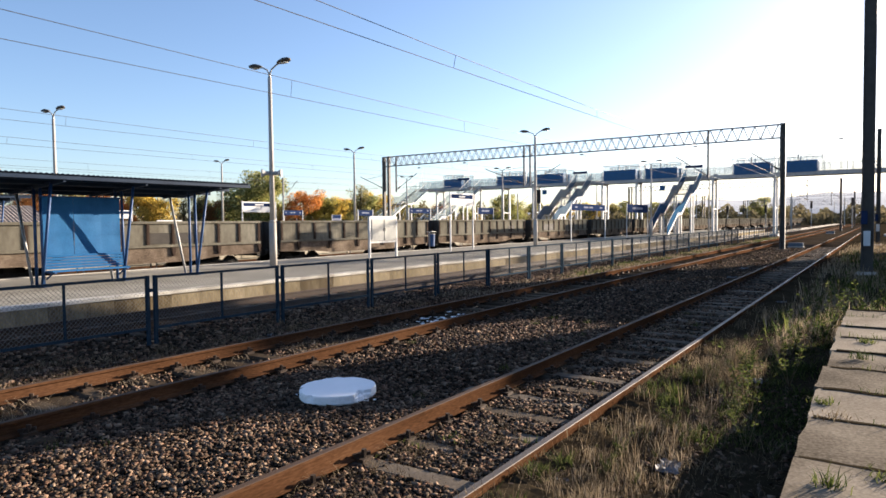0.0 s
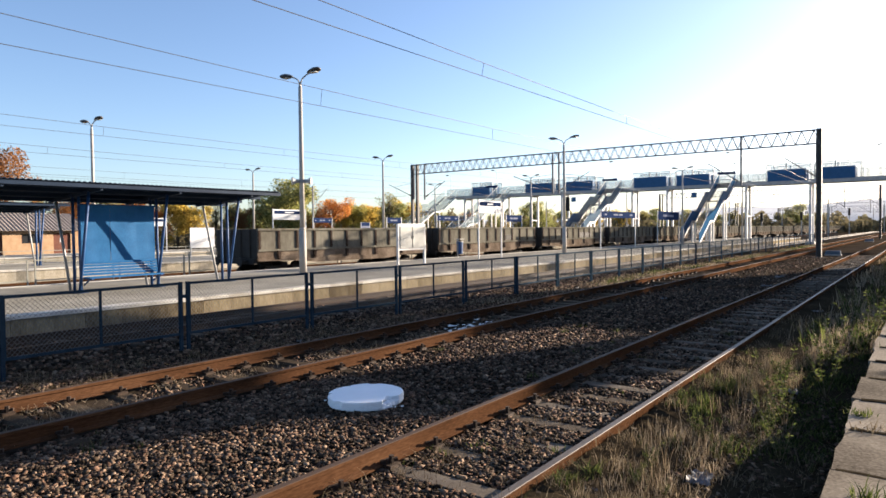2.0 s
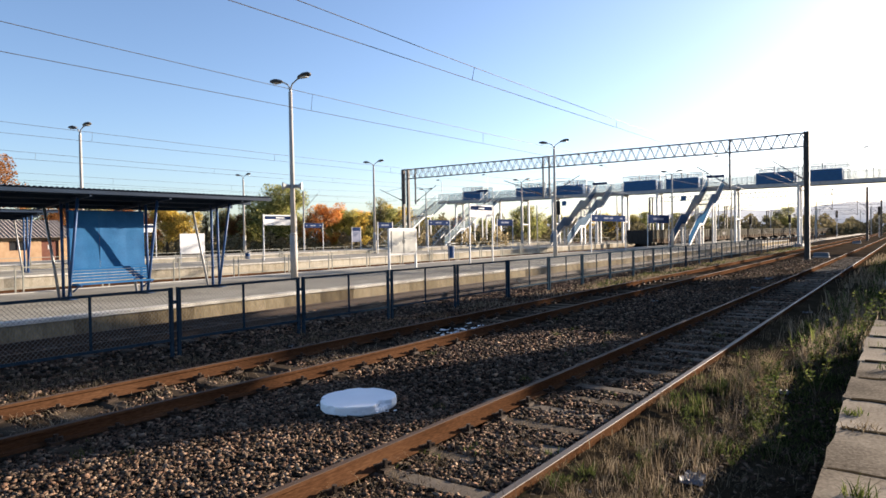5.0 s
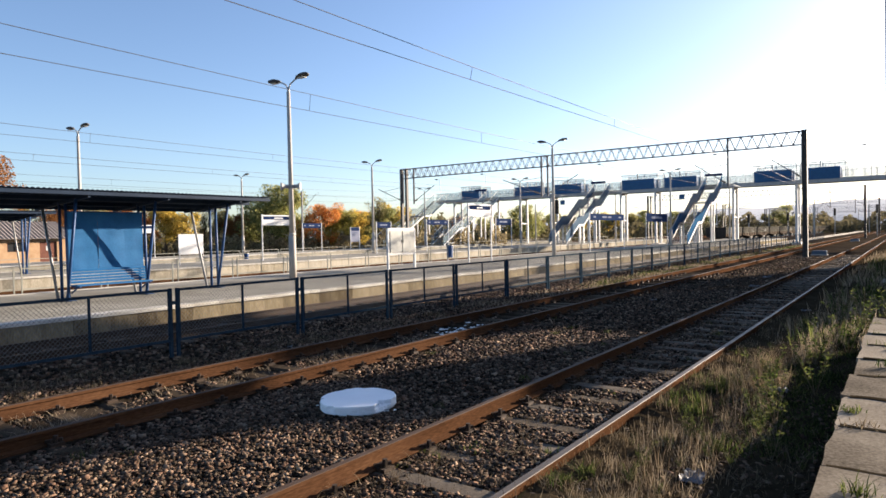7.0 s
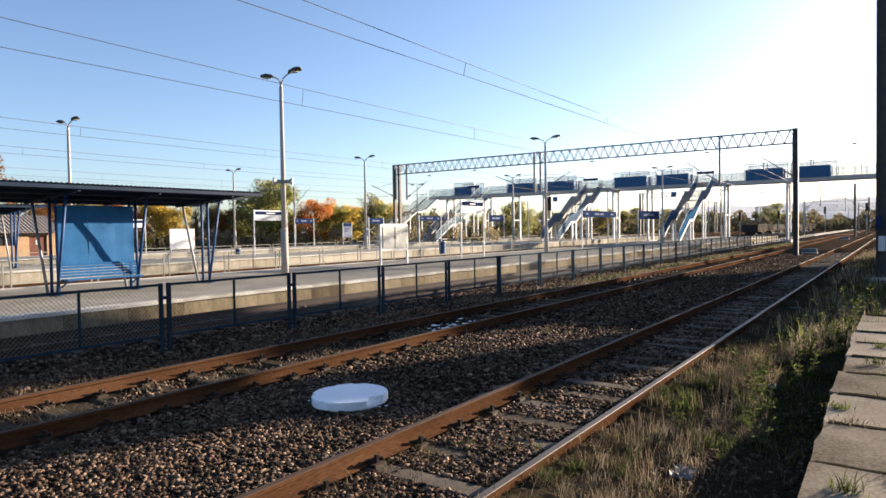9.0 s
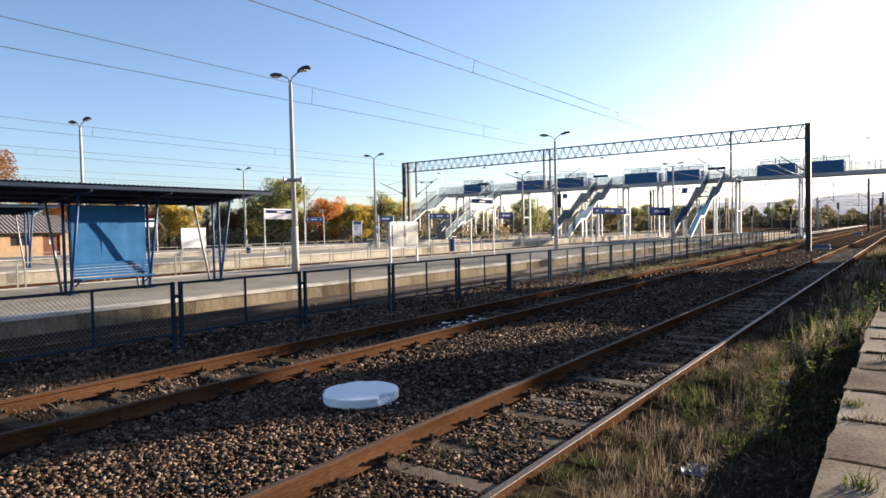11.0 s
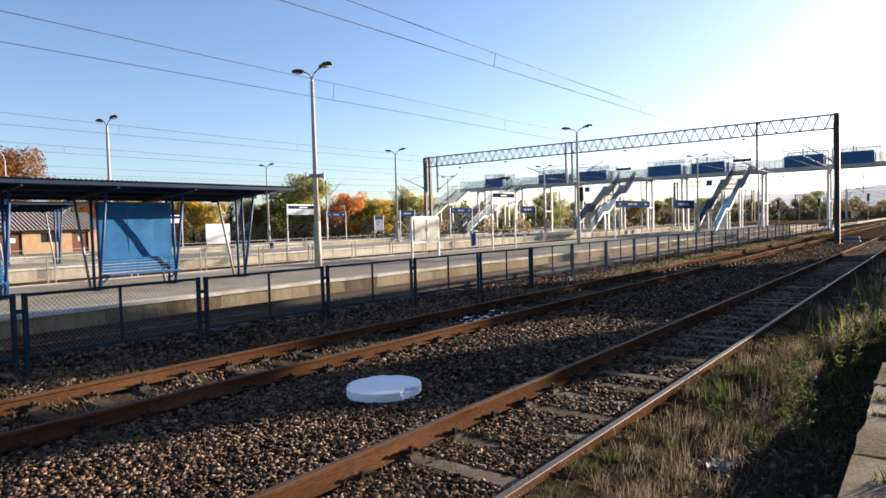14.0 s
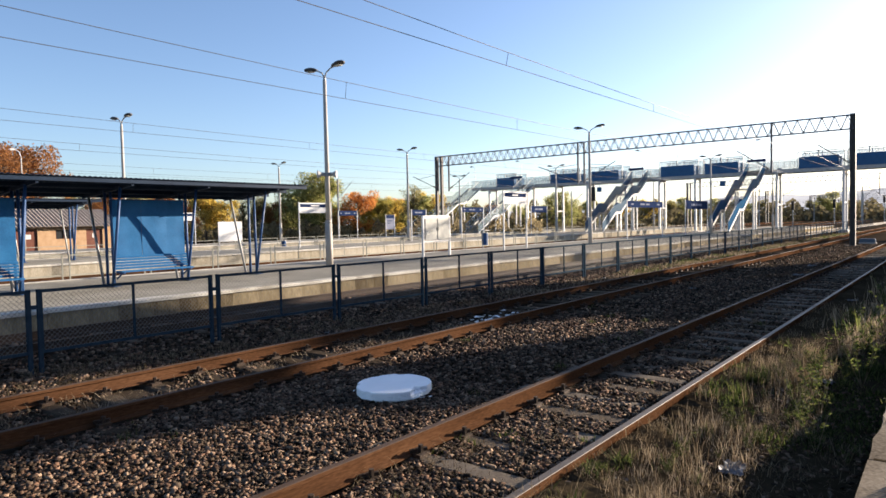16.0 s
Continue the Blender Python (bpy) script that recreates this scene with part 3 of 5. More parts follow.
build_ground()
build_tracks()
build_platform("platform_1", -15.2, -23.9, 0.30, -14.0, 112.0, 1.5, "long low platform with grey asphalt and pale edge slabs", 70, M["pwall"])
build_platform("platform_2", -32.4, -39.6, 0.44, -10.0, 110.0, 2.0, "second low platform with pale concrete wall and asphalt", 50, M["palewall"])
build_platform("platform_3", -49.8, -56.8, 0.44, -4.0, 110.0, 2.0, "third low platform with pale concrete wall and asphalt", 45, M["palewall"])
build_ramp()
build_near_fence()
build_pale_fence(-28.2, -0.05, 4.4, 112, 3.35, 1.05)
build_pale_fence(-44.6, -0.05, 6.0, 112, 4.0, 1.05)


# ---- shelters ----
def build_shelter(x, z, frames, panels, y0, y1):
    """Waiting shelter: Y-shaped tube frames, corrugated roof, sheet windscreens with slatted benches. x: the plane of its upright posts."""
    s = thing("waiting_shelter", (x, 0, z), "blue steel waiting shelter with dark corrugated roof and slatted benches", "shelter", "platform shelters")
    # corrugated sheet, falling a little towards the back
    g = Geo()
    n = int((y1 - y0) / 0.034)
    for k in range(n + 1):
        y = y0 + k * (y1 - y0) / n
        w = 0.014 * math.sin(2 * math.pi * (y - y0) / 0.135)
        for xx, zz in ((1.72, 3.08), (-1.75, 2.78)):
            g.v += [(xx, y, zz + w), (xx, y, zz + w - 0.012)]
    for k in range(n):
        a = 4 * k
        b = a + 4
        g.f += [(a, b, b + 2, a + 2), (a + 1, a + 3, b + 3, b + 1), (a, a + 1, b + 1, b), (a + 2, b + 2, b + 3, a + 3)]
    part("roof_sheet", g, M["roof"], s)
    for xx, zz in ((1.55, 2.99), (0.55, 2.905), (-0.5, 2.815), (-1.5, 2.73)):
        part("purlin", Geo().beam((xx, y0 + 0.05, zz), (xx, y1 - 0.05, zz), 0.06, 0.11), M["roof"], s, bevel=0.006)
    part("front_fascia", Geo().beam((1.66, y0 + 0.02, 2.985), (1.66, y1 - 0.02, 2.985), 0.02, 0.10), M["roof"], s)
    fg = {
        "rafter": Geo().beam((-1.6, 0, 2.68), (1.62, 0, 2.92), 0.07, 0.10),
        "back_strut": Geo().tube((-0.42, 0.02, 0), (-1.25, 0.02, 2.70), 0.040, n=10),
        "upright": Geo().tube((-0.12, 0, 0), (-0.12, 0, 2.80), 0.042, n=10),
        "front_upright": Geo().tube((0.18, 0.05, 0), (0.14, 0.05, 2.82), 0.042, n=10),
        "front_strut": Geo().tube((0.30, -0.05, 0), (0.98, -0.05, 2.86), 0.042, n=10),
        "foot_plate": Geo().box(-0.55, 0.48, -0.10, 0.12, 0.0, 0.012),
    }
    fm = {k: v.mesh(k, M["roof"] if k == "rafter" else M["galv"] if k == "back_strut" else M["blue2"], k not in ("rafter", "foot_plate")) for k, v in fg.items()}
    for y in frames:
        for k, me in fm.items():
            part(k, me, None, s, at=(0, y, 0))
    for ya, yb in panels:
        # windscreen of overlapping, slightly buckled sheets
        cuts = [ya + 0.06, ya + 0.06 + (yb - ya) * 0.36, ya + 0.06 + (yb - ya) * 0.70, yb - 0.06]
        for i in range(3):
            g = Geo()
            nu, nv = 8, 10
            for side in (0.0, -0.006):
                for a in range(nu + 1):
                    for b in range(nv + 1):
                        yy = cuts[i] + (cuts[i + 1] - cuts[i] - 0.004) * a / nu
                        zz = 0.875 + 1.645 * b / nv
                        xx = 0.21 + 0.006 * (i % 2) + 0.018 * noise.noise((yy * 2.2, zz * 1.7, 3.0 + i)) + 0.03 * max(0, a / nu - 0.7) * (1 if i == 2 else 0)
                        g.v.append((xx + side, yy, zz))
            m = (nu + 1) * (nv + 1)
            for o, flip in ((0, False), (m, True)):
                for a in range(nu):
                    for b in range(nv):
                        q = [o + a * (nv + 1) + b, o + (a + 1) * (nv + 1) + b, o + (a + 1) * (nv + 1) + b + 1, o + a * (nv + 1) + b + 1]
                        g.f.append(tuple(q[::-1] if flip else q))
            part("windscreen_sheet", g, M["blue"], s, "bright blue painted sheet", smooth=True)
        part("top_bar", Geo().beam((0.17, ya, 2.53), (0.17, yb, 2.53), 0.05, 0.05), M["blue2"], s)
        slat = Geo().bevelled(-0.02, 0.02, 0, yb - ya - 0.1, -0.033, 0.033, 0.008).mesh("bench_slat", M["blue"])
        for i in range(5):
            part("bench_slat", slat, None, s, at=pose(0.262 + 0.012 * (4 - i), ya + 0.05, 0.515 + 0.082 * i, 0, 8, 0))
        seat = Geo().bevelled(-0.04, 0.04, 0, yb - ya - 0.1, -0.02, 0.02, 0.008).mesh("seat_slat", M["blue"])
        for i in range(4):
            part("seat_slat", seat, None, s, at=(0.36 + 0.10 * i, ya + 0.05, 0.43))
        for yy in (ya + 0.12, yb - 0.14):
            b = Geo().beam((0.20, yy, 0.40), (0.72, yy, 0.40), 0.05, 0.05).beam((0.20, yy, 0.20), (0.56, yy, 0.38), 0.035, 0.035)
            part("bench_bracket", b, M["blue2"], s)
    return s


# ---- lamps ----
def build_lamp():
    o = thing("street_lamp", (-20.4, 18.0, 0.30), "tall grey concrete platform lamp with two arms", "street lamp", "platform lamps")
    part("pole", Geo().tube((0, 0, 0), (0, 0, 1.75), 0.15, 0.145, 16).tube((0, 0, 1.75), (0, 0, 1.85), 0.145, 0.105, 16).tube((0, 0, 1.85), (0, 0, 7.55), 0.105, 0.075, 16), M["concrete"], o, smooth=True)
    part("pole_cap", Geo().tube((0, 0, 7.5), (0, 0, 7.75), 0.06, 0.05, 12), M["galv"], o)
    for s in (-1, 1):
        a = Geo()
        pts = [(0, 0, 7.6), (0.12 * s, 0, 7.85), (0.38 * s, 0, 7.98), (0.62 * s, 0, 8.03)]
        for p, q in zip(pts, pts[1:]):
            a.tube(p, q, 0.03, n=8)
        arm = part("arm", a, M["galv"], o)
        g = Geo()
        prof = [(0.46, 0.05, 0.03), (0.60, 0.145, 0.085), (0.84, 0.19, 0.125), (1.06, 0.16, 0.095), (1.17, 0.055, 0.035)]
        n = 12
        for d, w, h in prof:
            for k in range(n):
                t = 2 * math.pi * k / n
                g.v.append((d * s, w * math.cos(t), 8.04 + (d - 0.5) * 0.10 + max(-0.035, h * math.sin(t))))
        for i in range(len(prof) - 1):
            for k in range(n):
                g.f.append((i * n + k, i * n + (k + 1) % n, (i + 1) * n + (k + 1) % n, (i + 1) * n + k))
        g.f += [tuple(range(n)), tuple(range((len(prof) - 1) * n, len(prof) * n))]
        h = part("lamp_head", g, M["dark"], o, smooth=True)
        part("lens", Geo().box(min(0.66 * s, 0.98 * s), max(0.66 * s, 0.98 * s), -0.11, 0.11, 8.00, 8.028), M["lens"], h)
    return o


def build_speakers():
    s = thing("loudspeaker", (-20.4, 18.0, 0.30), "pair of grey horn loudspeakers on a lamp pole", "loudspeaker", turn=48)
    part("clamp", Geo().tube((0, 0, 3.66), (0, 0, 3.80), 0.135, n=14), M["galv"], s)
    for sg in (-1, 1):
        part("horn", Geo().tube((0.12 * sg, -0.1, 3.73), (0.20 * sg, -0.11, 3.73), 0.085, 0.085, 14).tube((0.20 * sg, -0.11, 3.73), (0.36 * sg, -0.14, 3.73), 0.06, 0.155, 16).tube((0.36 * sg, -0.14, 3.73), (0.385 * sg, -0.145, 3.73), 0.155, 0.165, 16), M["galv"], s, smooth=False)
        part("bracket", Geo().beam((0, 0, 3.73), (0.2 * sg, -0.1, 3.73), 0.04, 0.04), M["dark"], s)


# ---- signs ----
def build_sign(x, y0, y1, z, top, bottom, style, label):
    """A name board on two posts, seen from the tracks; bars stand for its words."""
    s = thing("platform_sign", (x, y0, z), label, "sign", "platform signs")
    w = y1 - y0
    pm = M["white"] if style != "navy_dark" else M["galv"]
    for yy in (0.0, w):
        part("post", Geo().beam((0, yy, 0), (0, yy, top - z + 0.04), 0.07, 0.07), pm, s, bevel=0.008)
    t, b = top - z, bottom - z
    if style == "white":
        part("board", Geo().box(-0.03, 0.03, 0.04, w - 0.04, b, t), M["signwhite"], s, bevel=0.006)
        part("name_band", Geo().box(0.030, 0.036, 0.10, w - 0.08, b + (t - b) * 0.56, t - (t - b) * 0.12), M["signblue"], s, "navy band")
        part("lettering_bar", Geo().box(0.036, 0.040, w * 0.36, w * 0.62, b + (t - b) * 0.66, b + (t - b) * 0.76), M["signwhite"], s)
    elif style == "panel":
        part("board", Geo().box(-0.03, 0.03, 0.04, w - 0.04, b, t), M["faint"], s, bevel=0.006)
        part("header_band", Geo().box(0.030, 0.036, 0.06, w - 0.06, t - (t - b) * 0.24, t - 0.03), M["signblue"], s, "navy header")
        for q in range(3):
            part("lettering_bar", Geo().box(0.030, 0.034, w * 0.14, w * (0.7 - 0.1 * q), t - (t - b) * (0.40 + 0.1 * q), t - (t - b) * (0.36 + 0.1 * q)), M["signblue"], s)
    else:
        part("board", Geo().box(-0.03, 0.03, 0.04, w - 0.04, b, t), M["signblue"], s, bevel=0.006)
        for i, (u, v) in enumerate(((0.10, 0.16), (0.34, 0.47), (0.50, 0.60), (0.82, 0.9)) if style == "long" else ((0.24, 0.42), (0.45, 0.72))):
            part("lettering_bar", Geo().box(0.030, 0.034, w * u, w * v, b + (t - b) * 0.38, b + (t - b) * 0.64), M["faint"], s)
    return s


def build_notice_board(x, y0, w, z):
    c = thing("notice_board", (x, y0, z), "white timetable case with two doors on two legs", "notice board")
    for yy in (0, w):
        part("leg", Geo().beam((0, yy, 0), (0, yy, 2.0), 0.10, 0.10), M["white"], c, bevel=0.01)
    part("header", Geo().beam((0, 0.06, 1.97), (0, w - 0.06, 1.97), 0.10, 0.10), M["white"], c, bevel=0.01)
    part("case", Geo().box(-0.07, 0.04, 0.06, w - 0.06, 0.80, 1.92), M["galv"], c)
    for a, b in ((0.12, w / 2 - 0.035), (w / 2 + 0.035, w - 0.12)):
        d = part("door", Geo().box(0.042, 0.07, a, b, 0.84, 1.88), M["lens"], c, bevel=0.006)
        part("handle", Geo().box(0.07, 0.085, (b - 0.05) if a < 0.2 else (a + 0.02), (b - 0.02) if a < 0.2 else (a + 0.05), 1.28, 1.44), M["dark"], d)
    part("bottom_rail", Geo().beam((0, 0.06, 0.76), (0, w - 0.06, 0.76), 0.08, 0.07), M["white"], c)


def build_board(x, y0, w, z):
    b = thing("blank_board", (x, y0, z), "plain white board on two short legs", "board")
    for yy in (0.05, w - 0.05):
        part("leg", Geo().beam((0, yy, 0), (0, yy, 0.72), 0.06, 0.06), M["galv"], b)
    part("panel", Geo().box(-0.02, 0.02, 0, w, 0.62, 1.86), M["signwhite"], b, bevel=0.006)


def build_bin(x, y, z):
    b = thing("litter_bin", (x, y, z), "blue metal litter bin on a post", "litter bin", "platform bins")
    part("post", Geo().tube((0, -0.22, 0), (0, -0.22, 1.15), 0.03, n=8), M["galv"], b)
    part("drum", Geo().tube((0, 0, 0.25), (0, 0, 0.98), 0.18, 0.20, 14), M["blue2"], b, smooth=False)
    part("rim", Geo().tube((0, 0, 0.97), (0, 0, 1.01), 0.215, n=14), M["galv"], b)
    part("hood", Geo().box(-0.2, 0.2, -0.25, 0.2, 1.12, 1.15), M["galv"], b)


build_shelter(-19.72, 0.30, [1.4, 3.95, 6.45, 8.85, 11.2, 13.8], [(3.95, 6.45), (8.85, 11.2)], 0.9, 15.0)
build_shelter(-36.0, 0.44, [7.2, 9.6, 12.0, 14.3], [(7.2, 9.6)], 6.4, 15.2)
LAMP = build_lamp()
for at in ((-20.4, 42.0, 0.30), (-20.9, 71.5, 0.30), (-20.4, -6.0, 0.30), (-38.5, 18.3, 0.44), (-38.5, 43.3, 0.44), (-38.5, 70.2, 0.44), (-56.0, 42.8, 0.44), (-56.0, 17.0, 0.44), (-56.0, 74.0, 0.44), (-20.9, 100.0, 0.30), (-36.3, 96.0, 0.44)):
    copy_thing(LAMP, pose(*at))
build_speakers()


def build_yard_lamp(x, y, h):
    """A slim single-armed lamp by the brick shed."""
    o = thing("yard_lamp", (x, y, -0.3), "slim pale single-armed lamp behind the last platform", "street lamp", "yard lamps")
    part("pole", Geo().tube((0, 0, 0), (0, 0, h - 0.7), 0.085, 0.055, 12), M["concrete"], o, smooth=True)
    arm = part("arm", Geo().line([(0, 0, h - 0.75), (0.0, -0.10, h - 0.3), (0.0, -0.3, h - 0.06), (0.0, -0.5, h)], 0.035, 8), M["white"], o)
    part("lamp_head", Geo().prism([(-1.0, h - 0.02), (-0.92, h + 0.08), (-0.6, h + 0.1), (-0.45, h + 0.02), (-0.58, h - 0.06), (-0.88, h - 0.09)], "x", -0.13, 0.13), M["white"], arm)


build_yard_lamp(-71.0, 24.0, 10.1)
build_sign(-20.7, 31.5, 34.0, 0.30, 3.70, 2.97, "white", "white station sign with a navy band on two posts")
build_sign(-21.0, 49.8, 57.6, 0.30, 3.40, 2.86, "long", "long navy platform direction sign on two white posts")
build_sign(-21.0, 63.7, 70.6, 0.30, 3.62, 2.78, "navy", "navy station name sign on two white posts")
build_sign(-35.5, 28.7, 31.6, 0.44, 3.53, 2.82, "white", "white station sign with a navy band on two posts")
build_sign(-36.3, 41.2, 43.1, 0.44, 3.10, 2.62, "navy", "small navy station name sign on two posts")
build_sign(-36.3, 48.2, 51.7, 0.44, 3.34, 2.88, "long", "navy platform direction sign on two white posts")
build_sign(-36.3, 60.6, 64.0, 0.44, 3.55, 2.84, "navy", "navy station name sign on two white posts")
build_sign(-53.0, 48.2, 51.0, 0.44, 3.48, 2.94, "long", "navy platform direction sign on two posts")
build_sign(-53.0, 28.2, 31.3, 0.44, 3.30, 2.60, "white", "white station sign with a navy band on two posts")
build_sign(-53.0, 55.6, 57.1, 0.44, 3.0, 1.3, "panel", "upright grey information panel with a navy header")
build_notice_board(-20.3, 23.85, 2.05, 0.30)
build_board(-36.0, 22.8, 1.7, 0.44)
build_bin(-22.6, 32.3, 0.30)
build_bin(-44.0, 33.9, -0.25)


# ---- catenary ----
def lattice(g, x0, x1, y, z0, z1, bay):
    """A flat truss across the tracks, of chords and slanting webs."""
    for dy in (-0.13, 0.13):
        for z in (z0, z1):
            g.beam((x0, y + dy, z), (x1, y + dy, z), 0.055, 0.075)
        n = int(abs(x1 - x0) / bay)
        for k in range(n):
            a, b = x0 + (x1 - x0) * k / n, x0 + (x1 - x0) * (k + 1) / n
            m = (a + b) / 2
            g.beam((a, y + dy, z0), (m, y + dy, z1), 0.036, 0.036)
            g.beam((m, y + dy, z1), (b, y + dy, z0), 0.036, 0.036)
    return g


def build_gantry(y, drops):
    g = thing("catenary_gantry", (0, y, -0.25), "tall lattice steel gantry spanning the tracks", "gantry", "catenary gantries")
    b = Geo()
    lattice(b, -42.9, -5.95, 0, 8.05, 9.0, 0.76)
    part("truss_beam", b, M["beam"], g, "grey lattice beam")
    h = Geo().prism([(-6 + u, v) for u, v in ((-0.17, -0.18), (-0.11, -0.18), (-0.11, -0.03), (0.11, -0.03), (0.11, -0.18), (0.17, -0.18), (0.17, 0.18), (0.11, 0.18), (0.11, 0.03), (-0.11, 0.03), (-0.11, 0.18), (-0.17, 0.18))], "z", 0, 9.1)
    part("mast", h, M["dark"], g, "dark rusty steel mast")
    part("mast_foot", Geo().bevelled(-6.45, -5.5, -0.45, 0.45, -0.4, 0.06, 0.06), M["sleeper"], g)
    for x in (-42.8, -42.15):
        p = Geo().box(x - 0.13, x + 0.13, -0.14, 0.14, 0, 9.0)
        part("mast", p, M["dark"], g, "dark rusty steel mast")
    for x, ztop, zbot, arm, tx in drops:
        d = part("drop_bracket", Geo().beam((x, 0, zbot), (x, 0, ztop), 0.13, 0.13), M["beam"], g)
        if arm:
            a = Geo().tube((x, 0, zbot + 0.2), (tx, 0, 7.15), 0.035, n=6).tube((x, 0, zbot + 1.7), (x + (tx - x) * 0.8, 0, 6.85), 0.02, n=6).tube((x + (tx - x) * 0.3, 0, 5.85), (tx + (0.5 if tx > x else -0.5), 0, 5.86), 0.02, n=6)
            part("cantilever", a, M["beam"], d)
            i = Geo()
            for q in range(4):
                i.tube((x + (tx - x) * (0.08 + 0.03 * q), 0, zbot + 0.2 + (6.95 - zbot) * (0.08 + 0.03 * q)), (x + (tx - x) * (0.095 + 0.03 * q), 0, zbot + 0.2 + (6.95 - zbot) * (0.095 + 0.03 * q)), 0.08, n=8)
            part("insulator", i, M["dark"], d)
    return g


G1 = build_gantry(52.7, [(-11.1, 9.0, 5.35, True, -13.5), (-6.15, 8.5, 5.5, True, -8.15), (-26.7, 9.0, 5.4, True, -30.7), (-26.1, 9.0, 5.4, True, -25.6 + 2.4), (-41.2, 9.0, 5.4, True, -38.6), (-42.6, 8.6, 5.5, True, -46.0)])
for yy in (131.0, 196.0, 262.0, 330.0):
    copy_thing(G1, pose(0, yy, -0.25))


def build_wires():
    """Contact and carrying wires over the electrified tracks, with droppers."""
    spans = [(-72.0, -9.5), (-9.5, 52.7), (52.7, 131.0), (131.0, 196.0), (196.0, 262.0), (262.0, 330.0)]
    for x, low, dip in ((-8.15, 5.52, 5.77), (-13.5, 5.48, 5.90), (-25.75, 5.80, 6.12), (-30.7, 5.50, 5.76), (-41.3, 5.5, 5.9), (-48.0, 5.5, 5.9)):
        w = thing("overhead_line", (x, 0, 0), "thin dark overhead contact line with droppers above a track", "overhead line", "overhead lines")
        for k, (a, b) in enumerate(spans):
            s = 0.22 if k % 2 else -0.22
            part("contact_wire", Geo().tube((-s, a, low), (s, b, low), 0.0075, n=5, caps=False), M["cable"], w)
        for k0, (a, b) in enumerate(spans):
            mid, half = (a + b) / 2, (b - a) / 2
            top = dip + 0.35

            def sag(y):
                return dip + (top - dip) * ((y - mid) / half) ** 2
            m = Geo().line([(0, a + (b - a) * k / 12, sag(a + (b - a) * k / 12)) for k in range(13)], 0.0075)
            part("carrying_wire", m, M["cable"], w)
            if b < 140:
                s = 0.22 if k0 % 2 else -0.22
                for k in range(7):
                    yd = a + (b - a) * (k + 0.5) / 7
                    part("dropper", Geo().tube((s * (2 * (k + 0.5) / 7 - 1), yd, low), (0, yd, sag(yd)), 0.006, n=5), M["cable"], w)


build_wires()


def build_mast(x, y, h, r, label):
    m = thing("catenary_mast", (x, y, -0.25), label, "mast", "trackside masts")
    e = r * 0.95
    g = Geo().prism([(-e, -r), (-e + 0.04, -r), (-e + 0.04, -0.02), (e - 0.04, -0.02), (e - 0.04, -r), (e, -r), (e, r), (e - 0.04, r), (e - 0.04, 0.02), (-e + 0.04, 0.02), (-e + 0.04, r), (-e, r)], "z", 0, h)
    part("steel_section", g, M["dark"], m)
    part("foot", Geo().bevelled(-r - 0.15, r + 0.15, -r - 0.15, r + 0.15, -0.3, 0.22, 0.05), M["concrete"], m)
    part("plate", Geo().box(-0.12, 0.1, -r - 0.02, -r - 0.005, 1.2, 1.75), M["signwhite"], m, "small white plate")
    part("blue_plate", Geo().box(-0.2, 0.0, -r - 0.02, -r - 0.005, 2.0, 2.5), M["signblue"], m)
    return m


build_mast(-0.47, 29.0, 12.5, 0.21, "dark steel mast beside the weedy ramp")
build_mast(-0.30, 60.0, 9.0, 0.15, "slim dark steel mast behind another mast")


def build_line_pole(x, y, h):
    m = thing("line_pole", (x, y, -0.25), "slim weathered pole with bracket arms behind the platforms", "pole", "trackside masts")
    part("shaft", Geo().tube((0, 0, 0), (0, 0, h), 0.14, 0.10, 10), M["concrete"], m)
    part("arm", Geo().tube((0, 0, h - 2.4), (2.6, 0, h - 0.4), 0.035, n=6), M["galv"], m)
    part("tie", Geo().tube((0, 0, h - 0.8), (2.2, 0, h - 0.75), 0.02, n=6), M["galv"], m)


build_line_pole(-61.3, 55.8, 7.9)
build_line_pole(-61.3, 118.0, 7.9)
build_line_pole(-61.3, 8.0, 7.9)
for x, y, h in ((-34.0, 150.0, 8.0), (-17.0, 165.0, 8.2), (-1.5, 150.0, 8.5), (-24.0, 230.0, 9.0), (-10.0, 240.0, 9.0), (-1.0, 260.0, 9.0), (-38.0, 240.0, 9.0), (-16.0, 300.0, 9.0), (-5.5, 320.0, 9.0), (-30.0, 320.0, 9.0)):
    build_line_pole(x, y, h)


def build_signal(x, y, h, label, red=False):
    s = thing("railway_signal", (x, y, -0.25), label, "railway signal", "railway signals")
    part("post", Geo().tube((0, 0, 0), (0, 0, h - 1.2), 0.07, n=8), M["galv"], s)
    hd = part("head", Geo().bevelled(-0.26, 0.26, -0.16, 0.05, h - 1.9, h, 0.05), M["wagondark"], s)
    for k in range(4):
        part("hood", Geo().tube((0, -0.16, h - 0.3 - 0.42 * k), (0, -0.36, h - 0.3 - 0.42 * k), 0.12, n=10), M["wagondark"], hd)
    part("ladder", Geo().beam((-0.1, 0.12, 0), (-0.1, 0.12, h - 1.9), 0.03, 0.03).beam((0.12, 0.12, 0), (0.12, 0.12, h - 1.9), 0.03, 0.03), M["galv"], s)


build_signal(-39.3, 82.0, 6.6, "dark signal head on a tall grey post")
build_signal(-27.6, 150.0, 5.2, "dark signal head on a grey post")
build_signal(-22.9, 170.0, 5.6, "dark signal head on a grey post")
build_signal(-15.9, 200.0, 6.9, "dark signal head on a grey post")
build_signal(-5.8, 175.0, 6.9, "dark signal head on a grey post")


